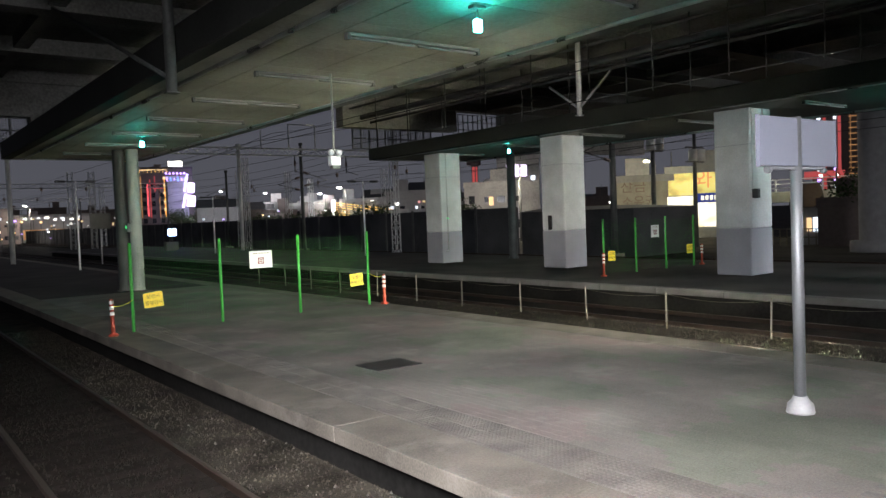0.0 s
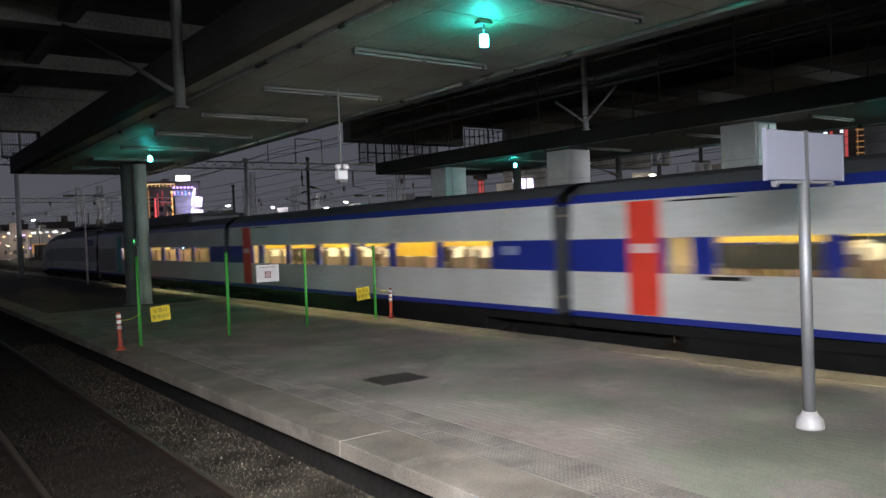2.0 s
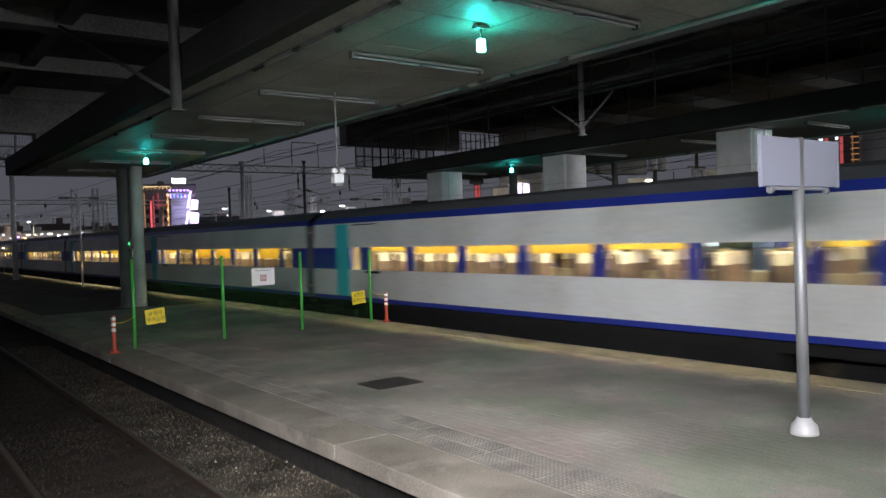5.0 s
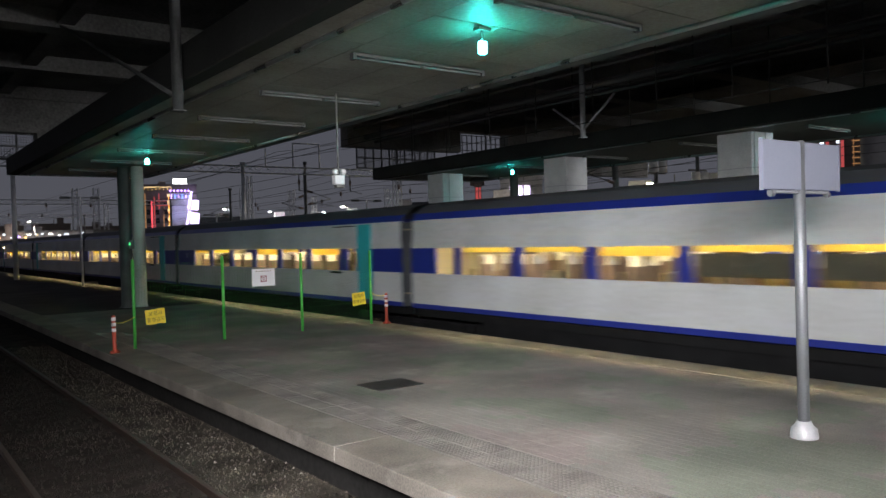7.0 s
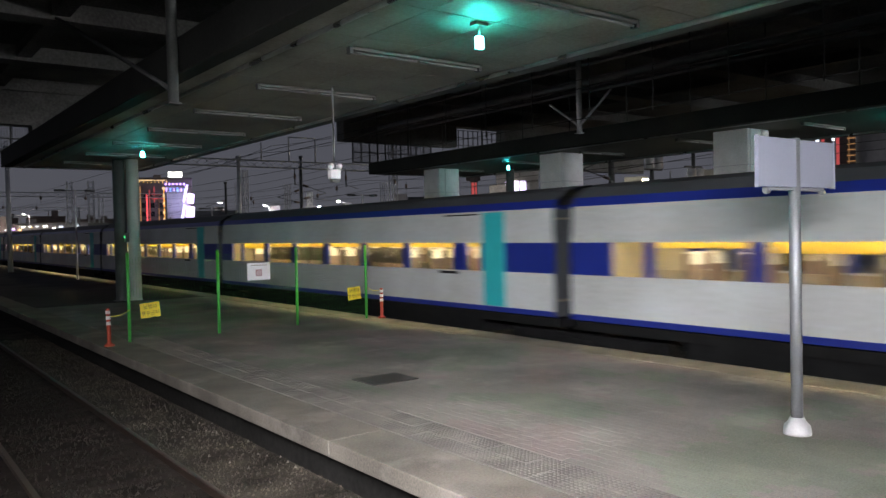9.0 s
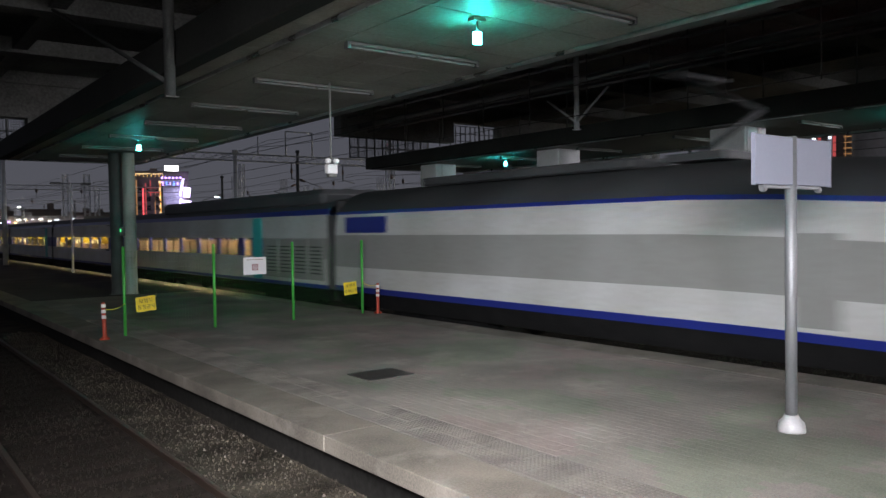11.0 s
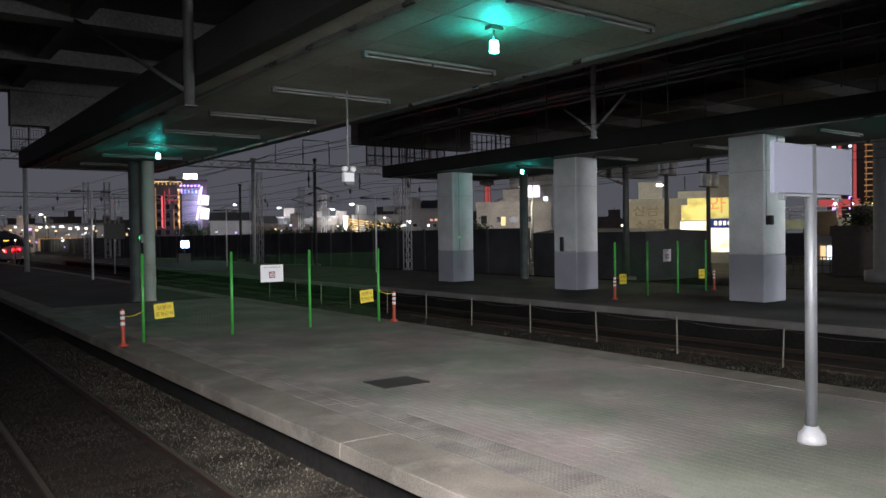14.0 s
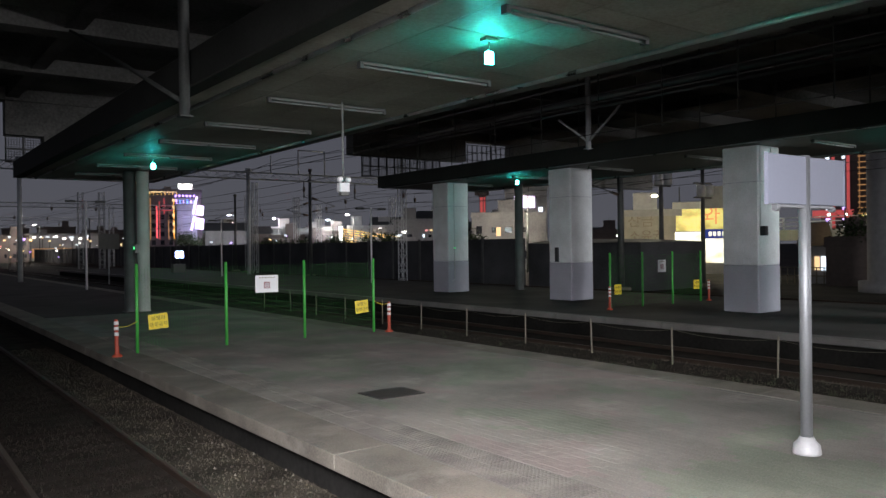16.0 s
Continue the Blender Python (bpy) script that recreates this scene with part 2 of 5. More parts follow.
def lathe(bm, x, y, prof, seg=20):
    """A turned shape from (radius, height) pairs."""
    rings = [[bm.verts.new((x + r * math.cos(2 * math.pi * i / seg), y + r * math.sin(2 * math.pi * i / seg), z)) for i in range(seg)] for r, z in prof]
    for p, q in zip(rings, rings[1:]):
        for i in range(seg):
            bm.faces.new((p[i], p[(i + 1) % seg], q[(i + 1) % seg], q[i])).smooth = True
    bm.faces.new(rings[0][::-1])
    bm.faces.new(rings[-1])


def mesh(name, bm, mats, bevel=0.0):
    if bevel:
        bmesh.ops.bevel(bm, geom=bm.edges[:], offset=bevel, segments=1, affect="EDGES", clamp_overlap=True)
    bmesh.ops.recalc_face_normals(bm, faces=bm.faces[:])
    me = bpy.data.meshes.new(name)
    bm.to_mesh(me)
    bm.free()
    for m in mats if isinstance(mats, (list, tuple)) else [mats]:
        me.materials.append(m)
    return me


def thing(name, label, category, at=(0, 0, 0), group="", kind=""):
    ob = new(name)
    ob.empty_display_size = 0.2
    ob.location = at
    return tagged(ob, label, category, group, kind)


def part(name, bm, mat, parent, label="", bevel=0.0, kind=""):
    ob = new(name, bm if isinstance(bm, bpy.types.Mesh) else mesh(name, bm, mat, bevel))
    ob.parent = parent
    return tagged(ob, label, kind=kind)


def solid(name, bm, mat, label, category="", group="", kind="", bevel=0.0, at=(0, 0, 0)):
    ob = new(name, mesh(name, bm, mat, bevel))
    ob.location = at
    return tagged(ob, label, category, group, kind)


def boxes(*b):
    bm = bmesh.new()
    for q in b:
        box(bm, *q)
    return bm


def bars(*b):
    bm = bmesh.new()
    for q in b:
        bar(bm, *q)
    return bm


# ---- ground and tracks ----
RAIL = -0.5
gm = bmesh.new()
xs = [-800, -60, -12, 3.95, 10.7, 16.9, 27.2, 36, 60, 900]
ys = [-300, -60, 0, 60, 300, 1500]
gv = [[gm.verts.new((x, y, -0.72)) for y in ys] for x in xs]
for i in range(len(xs) - 1):
    for j in range(len(ys) - 1):
        gm.faces.new((gv[i][j], gv[i + 1][j], gv[i + 1][j + 1], gv[i][j + 1]))
solid("ground", gm, M["ground"], "dark ballast and earth of the rail yard", kind="structure")


def track(cx, y0, y1, near=None):
    """Ballast bed, sleepers and two rails along y."""
    bm = bmesh.new()
    n = 60
    prof = ((-1.85, -0.70), (-1.45, -0.60), (1.45, -0.60), (1.85, -0.70))
    for (xa, za), (xb, zb) in zip(prof, prof[1:]):
        v = [bm.verts.new(p) for p in ((cx + xa, y0, za), (cx + xb, y0, zb), (cx + xb, y1, zb), (cx + xa, y1, za))]
        bm.faces.new(v)
    bed = solid("ballast_bed", bm, M["ballast"], "grey crushed stone ballast bed", kind="structure")
    bm = bmesh.new()
    for s in (-1, 1):
        x = cx + s * 0.752
        box(bm, x - 0.065, x + 0.065, y0, y1, RAIL - 0.155, RAIL - 0.135)
        box(bm, x - 0.01, x + 0.01, y0, y1, RAIL - 0.135, RAIL - 0.035)
        box(bm, x - 0.035, x + 0.035, y0, y1, RAIL - 0.035, RAIL - 0.003)
    rails = solid("rail_pair", bm, M["rail"], "rusty steel running rails with worn heads", "rails", kind="structure")
    bm = boxes(*[(cx + s * 0.752 - 0.028, cx + s * 0.752 + 0.028, y0, y1, RAIL - 0.003, RAIL) for s in (-1, 1)])
    part("rail_head", bm, M["rail_top"], rails, "worn bright rail heads")
    if near:
        me = mesh("sleeper", boxes((-1.2, 1.2, -0.13, 0.13, -0.08, 0.0)), M["sleeper"], 0.015)
        y = near[0]
        while y < near[1]:
            ob = part("sleeper", me, None, bed)
            ob.location = (cx, y, -0.598)
            y += 0.62
    return bed


track(2.15, -60, 420, near=(1.5, 30))
track(12.2, -420, 900)
track(15.6, -200, 700)
track(29.5, -150, 700)
track(33.2, -150, 700)
for cx in (-4.5, -9):
    track(cx, 40, 500)


def loose_stones(name, x0, x1, y0, y1, z, count, size, mat="stone"):
    """Single crushed stones as low, uneven four-sided lumps."""
    rnd = random.Random(7)
    verts, faces = [], []
    for _ in range(count):
        y = y0 + (y1 - y0) * rnd.random() ** 1.5
        x = rnd.uniform(x0, x1)
        if abs(abs(x - 2.15) - 0.752) < 0.09:
            continue
        s, h = size * rnd.uniform(0.5, 1.5), size * rnd.uniform(0.5, 1.2)
        a = rnd.uniform(0, 6.28)
        k = len(verts)
        for i in range(5):
            b = a + i * 1.257
            q = s * rnd.uniform(0.6, 1.1)
            verts.append((x + q * math.cos(b), y + q * math.sin(b), z - 0.02 + rnd.uniform(0, h * 0.3)))
        verts.append((x + rnd.uniform(-s, s) * 0.3, y + rnd.uniform(-s, s) * 0.3, z + h))
        for i in range(5):
            faces.append((k + i, k + (i + 1) % 5, k + 5))
    me = bpy.data.meshes.new(name)
    me.from_pydata(verts, [], faces)
    me.materials.append(M[mat])
    return tagged(new(name, me), "loose grey crushed stones of the track bed", "gravel", kind="stuff")


loose_stones("gravel", 0.2, 2.85, 3.2, 24, -0.60, 15000, 0.026, "stone_dark")
solid("ballast_shoulder", boxes((2.99, 4.38, -30, 60, -0.74, -0.595)), M["dirt"], "dusty ballast shoulder below the platform edge", kind="structure", bevel=0.05)
loose_stones("gravel", 2.97, 4.3, 3.0, 24, -0.60, 8500, 0.028)
loose_stones("gravel", 3.35, 4.3, 3.0, 11, -0.594, 110, 0.028, "stone_pale")
solid("ballast_shoulder", boxes((13.3, 14.55, -30, 120, -0.72, -0.56)), M["ballast"], "raised ballast shoulder between two tracks", kind="structure", bevel=0.06)
loose_stones("gravel", 13.0, 14.7, 2, 34, -0.57, 12000, 0.028)


def weeds():
    """Tufts of grass on the shoulder between the tracks."""
    r = random.Random(4)
    v, f = [], []
    for _ in range(60):
        cx, cy = r.uniform(13.0, 13.9), r.choice((r.uniform(4, 9), r.uniform(4, 20)))
        for _ in range(9):
            a, h = r.uniform(0, 6.28), r.uniform(0.04, 0.14)
            x, y = cx + r.uniform(-0.08, 0.08), cy + r.uniform(-0.08, 0.08)
            dx, dy = math.cos(a), math.sin(a)
            k = len(v)
            v += [(x - 0.006 * dy, y + 0.006 * dx, -0.57), (x + 0.006 * dy, y - 0.006 * dx, -0.57), (x + dx * h * 0.4, y + dy * h * 0.4, -0.57 + h)]
            f.append((k, k + 1, k + 2))
    me = bpy.data.meshes.new("weeds")
    me.from_pydata(v, [], f)
    me.materials.append(material("grass_blade", (0.045, 0.06, 0.026), 0.8, var=0.3, island=0.4))
    tagged(new("weeds", me), "green weeds growing in the ballast", "grass", kind="stuff")


weeds()

# ---- platforms ----
Y0, Y1 = -60.0, 95.0


def platform(name, xa, xb, label, mat="asphalt"):
    """A raised platform core between two edges; its surface lies on top."""
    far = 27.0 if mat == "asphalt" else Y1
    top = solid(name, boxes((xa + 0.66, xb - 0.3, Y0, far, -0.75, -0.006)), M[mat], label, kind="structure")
    # the end beyond the pavers gets its lack of light as darker colour
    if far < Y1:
        part("unlit_end", boxes((xa + 0.66, xb - 0.3, far, Y1, -0.75, -0.008)), M["far_surface"], top, "platform end beyond the pavers, darkened for the missing light")
    return top


near_platform = platform("platform_1", 3.8, 10.5, "worn low platform of concrete pavers between the tracks")
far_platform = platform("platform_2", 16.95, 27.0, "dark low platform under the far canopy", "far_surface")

rnd = random.Random(3)
cop = mesh("coping_slab", boxes((0, 0.67, 0.002, 2.998, -0.17, 0.0)), M["coping"], 0.006)
cop_l = mesh("coping_run", boxes((0, 0.67, 0, Y1 - 40, -0.17, 0.0)), M["coping"])
cop_r = mesh("coping_run", boxes((0, 0.67, 0, -Y0 - 2, -0.17, 0.0)), M["coping"])
far_cop = mesh("edge_slab", boxes((-0.62, 0, 0.002, 1.998, -0.17, 0.0)), M["coping"], 0.006)
for k in range(14):
    ob = part("coping_slab", cop, None, near_platform)
    ob.location = (3.8 + rnd.uniform(-0.004, 0.004), -2 + 3 * k, rnd.uniform(-0.002, 0.002))
for k in range(24):
    ob = part("edge_slab", far_cop, None, near_platform)
    ob.location = (10.5 + rnd.uniform(-0.006, 0.006), 2 * k, rnd.uniform(-0.003, 0.003))
for me, y in ((cop_l, 40), (cop_r, Y0)):
    part("coping_run", me, None, near_platform).location = (3.8, y, 0)
edge = mesh("edge_run", boxes((-0.62, 0, 48, Y1, -0.17, 0), (-0.62, 0, Y0, 0, -0.17, 0)), M["coping"])
part("edge_run", edge, None, near_platform).location = (10.5, 0, 0)
# walls below the coping, coloured black for the shade of the recess
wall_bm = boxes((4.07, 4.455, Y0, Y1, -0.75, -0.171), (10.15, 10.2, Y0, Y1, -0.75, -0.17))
part("edge_wall", wall_bm, M["gap_shade"], near_platform, "recessed platform wall, its shade put in as black")
pale_cop = mesh("edge_slab", boxes((-0.62, -0.38, 0.006, 1.994, -0.17, 0.0)), M["pale_edge"], 0.012)
for k in range(20):
    ob = part("edge_slab", pale_cop, None, far_platform)
    ob.location = (16.95 + 0.62, 3 + 2 * k, rnd.uniform(-0.003, 0.003))
part("edge_run", boxes((16.95, 17.19, 43, Y1, -0.17, 0), (16.95, 17.19, Y0, 3, -0.17, 0)), M["pale_edge"], far_platform)
part("edge_wall", boxes((17.25, 17.31, Y0, Y1, -0.75, -0.17)), M["gap_shade"], far_platform)
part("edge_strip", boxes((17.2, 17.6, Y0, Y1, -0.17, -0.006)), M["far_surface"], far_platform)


def pavers():
    """Oblong pavers in running bond, a few sunk or tilted; the nearest are single parts."""
    r = random.Random(11)
    L, W, G = 0.225, 0.1125, 0.003
    lists = {"paver": ([], []), "paver_red": ([], []), "paver_green": ([], [])}
    single = {k: mesh(k + "_block", boxes((-W / 2 + G / 2, W / 2 - G / 2, -L / 2 + G / 2, L / 2 - G / 2, -0.03, 0)), M[k]) for k in lists}
    count = 0
    nx = int((9.87 - 5.09) / W)
    for i in range(nx):
        x = 5.09 + (i + 0.5) * W
        y = 2.6 + (L / 2 if i % 2 else 0)
        while y < 27:
            tone = noise.noise((x * 0.55, y * 0.42, 3.1)) + 0.5 * noise.noise((x * 1.7, y * 1.3, 8.2)) + r.uniform(-0.02, 0.02)
            key = "paver_red" if tone > 0.24 else ("paver_green" if tone < -0.18 else "paver")
            z = r.uniform(-0.0008, 0.0008) + 0.002 * noise.noise((x * 0.8, y * 0.8, 0))
            if count < 290 and x < 6.4 and 5.0 < y < 7.6:
                ob = part("paver", single[key], None, near_platform)
                ob.location = (x, y, z)
                count += 1
            else:
                v, f = lists[key]
                k = len(v)
                a, b, c = W / 2 - G / 2, L / 2 - G / 2, 0.002
                t = [r.uniform(-0.0003, 0.0003) for _ in range(4)]
                for (sx, sy), tz in zip(((-1, -1), (1, -1), (1, 1), (-1, 1)), t):
                    v.append((x + sx * (a - c), y + sy * (b - c), z + tz))
                for sx, sy in ((-1, -1), (1, -1), (1, 1), (-1, 1)):
                    v.append((x + sx * a, y + sy * b, z - 0.0013))
                f.append((k, k + 1, k + 2, k + 3))
                for q in range(4):
                    f.append((k + q, k + 4 + q, k + 4 + (q + 1) % 4, k + (q + 1) % 4))
            y += L
    for key, (v, f) in lists.items():
        me = bpy.data.meshes.new(key + "_field")
        me.from_pydata(v, [], f)
        me.materials.append(M[key])
        part(key + "_field", me, None, near_platform, kind="stuff")


def tactile_strip(x0, parent, ya, yb):
    bm = bmesh.new()
    box(bm, 0.004, 0.296, 0.004, 0.296, -0.03, 0.0)
    for i in range(6):
        for j in range(6):
            lathe(bm, 0.025 + 0.05 * i, 0.025 + 0.05 * j, ((0.015, 0.0), (0.010, 0.0035)), 6)
    me = mesh("tactile_tile", bm, M["tactile"])
    k = 0
    y = ya
    while y < yb:
        ob = part("tactile_tile", me, None, parent)
        ob.location = (x0, y, rnd.uniform(-0.002, 0.003))
        y += 0.3
        k += 1


tactile_strip(4.48, near_platform, 2.4, 20)
tactile_strip(4.78, near_platform, 2.4, 20)
drain = solid("drain_cover", boxes((5.66, 6.42, 9.08, 9.70, -0.02, 0.012)), M["steel_plate"], "dark rusty steel cover plate in the paving", "manhole cover", bevel=0.004)

# ---- canopies and the deck above ----
END = 31.6


def canopy(name, xa, xb, z, label, fascia_h):
    """A flat canopy: panelled soffit, fascia beams along its edges and a roof."""
    top = thing(name, label, "canopy", kind="structure")
    bm = bmesh.new()
    nx = 4
    w = (xb - xa - 0.7) / nx
    y = END - 1.62
    while y > -40:
        for i in range(nx):
            x = xa + 0.35 + i * w
            box(bm, x + 0.006, x + w - 0.006, y + 0.006, y + 1.6 - 0.006, z, z + 0.03)
        y -= 1.6
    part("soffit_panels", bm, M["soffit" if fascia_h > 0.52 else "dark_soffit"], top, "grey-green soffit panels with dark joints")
    part("roof_slab", boxes((xa + 0.1, xb - 0.1, -40, END, z + 0.05, z + 0.35)), M["dark_steel"], top)
    for s, x, off in ((1, xa, 0.72 if fascia_h > 0.52 else 0.36), (-1, xb, 0.36)):
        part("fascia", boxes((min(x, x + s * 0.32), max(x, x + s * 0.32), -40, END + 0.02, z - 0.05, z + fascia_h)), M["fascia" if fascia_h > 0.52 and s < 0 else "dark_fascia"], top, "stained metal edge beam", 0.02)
        bm = bars(((x + s * off, -40, z - 0.035), (x + s * off, END, z - 0.035), 0.035, 8))
        part("conduit", bm, M["bright_trim"], top, "pale conduit along the canopy edge")
    part("end_fascia", boxes((xa + 0.32, xb - 0.32, END - 0.1, END + 0.05, z - 0.05, z + fascia_h)), M["fascia"], top)
    return top


canopy("canopy_1", 4.26, 9.2, 4.82, "flat platform canopy with panelled soffit and metal edge beams", 0.55)
# out of view: keeps the nearest lamp off the soffit and deck
solid("unseen_hood", boxes((-6.0, 3.6, -30, 0.9, 3.62, 3.9)), M["dark_steel"], "unseen slab added above the platform lamp to block its upward light", kind="structure", bevel=0.02)
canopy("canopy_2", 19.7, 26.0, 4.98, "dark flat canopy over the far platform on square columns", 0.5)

deck = solid("deck_slab", boxes((-30, 40, -60, 32.0, 7.95, 9.4)), M["deck"], "soot dark concrete deck of the station hall above the tracks", kind="structure")
for k in range(15):
    y = 31.5 - 5.2 * k
    part("cross_beam", boxes((-30, 40, y - 0.35, y + 0.35, 7.5, 7.95)), M["deck"], deck)
for x in (-6, 1.2, 4.2, 10.2, 14.2, 18.0, 27):
    part("long_beam", boxes((x - 0.2, x + 0.2, -60, 31.9, 7.6, 7.94)), M["deck"], deck)


def hanger(at, z0, z1, braces, label, mat="galv"):
    """A drop tube from the deck with two diagonal braces and an insulated arm."""
    top = thing("drop_post", label, "bracket", at)
    part("tube", bars(((0, 0, z0), (0, 0, z1), 0.085, 10)), M[mat], top)
    for dx, dy, z in braces:
        part("brace", bars(((0, 0, z0 + 0.2), (dx, dy, z), 0.04, 8)), M[mat], top)
    part("foot_plate", boxes((-0.1, 0.1, -0.1, 0.1, z0 - 0.02, z0)), M[mat], top)
    return top


hanger((18.1, 16.6, 0), 5.1, 7.95, ((-0.25, -1.5, 6.2), (0.25, 1.5, 6.2)), "grey steel drop post with diagonal braces above the canopy")
hanger((4.1, 12.35, 0), 4.25, 7.95, ((0, 9.5, 7.95),), "dark grey steel drop post with a long brace beside the canopy", "dark_steel")
rod = mesh("hanger_rod", bars(((0, 0, 5.48), (0, 0, 7.94), 0.022, 6)), M["dark_steel"])
for x in (18.3, 20.1):
    for k in range(11):
        ob = new("hanger_rod", rod)
        ob.location = (x + 0.05 * (k % 3), 4.2 + 2.45 * k, 0)
        tagged(ob, "thin grey steel rod hanging from the deck", "rod", "rods under the deck")
for px, pz, pr in ((19.2, 6.9, 0.11), (19.7, 6.7, 0.06), (18.6, 7.3, 0.05)):
    solid("service_pipe", bars(((px, -40, pz), (px, 31.4, pz), pr, 8)), M["dark_steel"], "dark service pipe below the station deck", "pipe", "pipes under the deck")
for (xa, xb, za, zb) in ((18.9, 23.5, 5.5, 6.45), (4.05, 5.2, 5.36, 6.3)):
    scr = thing("mesh_screen", "dark steel mesh screen at the end of the deck", "screen", (0, 31.7, 0))
    fb = bmesh.new()
    for z in (za, (za + zb) / 2, zb):
        box(fb, xa, xb, -0.03, 0.03, z - 0.03, z + 0.03)
    nn = int((xb - xa) / 0.45)
    for i in range(nn + 1):
        x = xa + (xb - xa) * i / nn
        box(fb, x - 0.025, x + 0.025, -0.034, 0.034, za - 0.03, zb + 0.03)
    part("frame", fb, M["dark_steel"], scr)
    wb = bmesh.new()
    x = xa
    while x < xb:
        box(wb, x - 0.008, x + 0.008, -0.008, 0.008, za, zb)
        x += 0.09
    z = za
    while z < zb:
        box(wb, xa, xb, -0.0075, 0.0075, z - 0.008, z + 0.008)
        z += 0.09
    part("wire_mesh", wb, M["dark_steel"], scr, kind="stuff")

for xa, xb, z in ((18.2, 24.9, 6.45), (28.2, 40.0, 5.5), (4.0, 5.25, 6.3), (5.25, 9.4, 5.37)):
    part("end_girder" if xb != 9.4 else "end_panel", boxes((xa, xb, 31.3, 31.95, z, 7.95)), M["deck"], deck)
# railing seen above the far canopy
rl = thing("service_railing", "pale service railing in an opening of the deck end", "railing", (24.9, 31.6, 5.5))
part("kerb", boxes((0, 3.3, -0.15, 0.15, 0, 0.7)), M["deck"], rl)
for k in range(11):
    part("rail_post", boxes((k * 0.33 - 0.02, k * 0.33 + 0.02, -0.02, 0.02, 0.7, 1.9)), M["dark_steel"], rl)
for z in (1.1, 1.5, 1.88):
    part("rail_bar", bars(((0, 0, z), (3.3, 0, z), 0.022, 6)), M["dark_steel"], rl)

# ---- square columns of the far canopy ----


def column(y):
    top = thing("square_column", "white painted square concrete column with grey lower band", "column", (0, 0, 0), "columns of the far platform")
    part("shaft", boxes((-0.59, 0.59, -0.59, 0.59, 1.42, 4.99)), M["white_concrete"], top, "white painted concrete", 0.03)
    part("lower_band", boxes((-0.592, 0.592, -0.592, 0.592, 0.0, 1.42)), M["grey_band"], top, "grey painted lower band", 0.03)
    part("formwork_joint", boxes((-0.594, 0.594, -0.594, 0.594, 3.9, 3.915)), M["grey_band"], top)
    top.location = (21.69, y, 0)
    return top


c_a, c_b, c_c, c_d = (column(y) for y in (13.3, 20.86, 28.48, 5.75))
part("switch_box", boxes((-0.68, -0.59, 0.05, 0.2, 1.45, 2.0)), M["black"], c_b, "small dark box", 0.01)
part("conduit", bars(((-0.25, -0.61, 0.5), (-0.25, -0.61, 4.98), 0.02, 6), ((-0.4, -0.61, 0.5), (-0.25, -0.61, 0.6), 0.02, 6)), M["galv"], c_c)
part("call_button", boxes((-0.275, -0.225, -0.65, -0.59, 2.0, 2.05)), glow("green_led", (0.1, 1.0, 0.3), 1.5), c_c, "small green indicator")
part("loudspeaker", boxes((-0.52, -0.36, -0.78, -0.59, 2.30, 2.58)), M["black"], c_a, "small black loudspeaker", 0.02)
part("conduit", bars(((-0.5, -0.61, 2.6), (-0.5, -0.61, 4.98), 0.018, 6)), M["galv"], c_a)
part("conduit", bars(((0.1, -0.61, 3.9), (0.1, -0.61, 4.98), 0.018, 6)), M["galv"], c_a)


def round_pillar(at, r, z1, mat, label):
    top = thing("pillar", label, "column", at)
    bm = bmesh.new()
    lathe(bm, 0, 0, ((r * 1.08, 0), (r * 1.08, 0.08), (r, 0.10), (r, z1)), 24)
    part("shaft", bm, mat, top)
    part("base_plate", boxes((-r * 1.2, r * 1.2, -r * 1.2, r * 1.2, 0, 0.02)), M["dark_steel"], top)
    return top


p1 = round_pillar((7.58, 27.3, 0), 0.2, 4.8, M["pillar"], "round grey-green painted canopy pillar")
part("signal_box", boxes((-0.30, -0.18, -0.1, 0.1, 2.0, 2.3)), M["fixture"], p1, "", 0.01)
part("green_indicator", boxes((-0.32, -0.302, -0.05, 0.05, 2.13, 2.22)), bpy.data.materials["green_led"], p1, "green indicator light")
round_pillar((7.22, 27.6, 0), 0.2, 4.8, M["dark_steel"], "dark steel pillar under the canopy end")
round_pillar((7.2, -6, 0), 0.24, 4.8, M["pillar"], "round grey-green painted canopy pillar")
round_pillar((24.8, 27.2, 0), 0.2, 4.98, M["dark_steel"], "dark green steel pillar of the far canopy")
round_pillar((24.4, 9.5, 0), 0.2, 4.98, M["dark_steel"], "dark green steel pillar of the far canopy")


# ---- lamps on the canopies ----
def tube_lamp(at):
    top = thing("tube_lamp", "unlit double fluorescent lamp across the soffit", "ceiling light", at, "tube lamps of the canopy")
    part("housing", boxes((-1.2, 1.2, -0.06, 0.06, -0.05, 0.0)), M["fixture"], top, "", 0.008)
    for s in (-1, 1):
        part("tube", bars(((s * 0.03, 0, -0.075), (s * 1.17, 0, -0.075), 0.018, 8)), M["tube_white"], top)
        part("end_cap", boxes((s * 1.2 - 0.03, s * 1.2 + 0.03, -0.05, 0.05, -0.1, -0.002)), M["dark_steel"], top)
    return top


lamp0 = tube_lamp((6.95, 9.65, 4.8))
for k in range(-3, 7):
    if k:
        copy_thing(lamp0, pose(6.95, 9.65 + 3.17 * k, 4.8))
for k in range(-2, 5):
    copy_thing(lamp0, pose(22.6, 11.2 + 4.2 * k, 4.98))


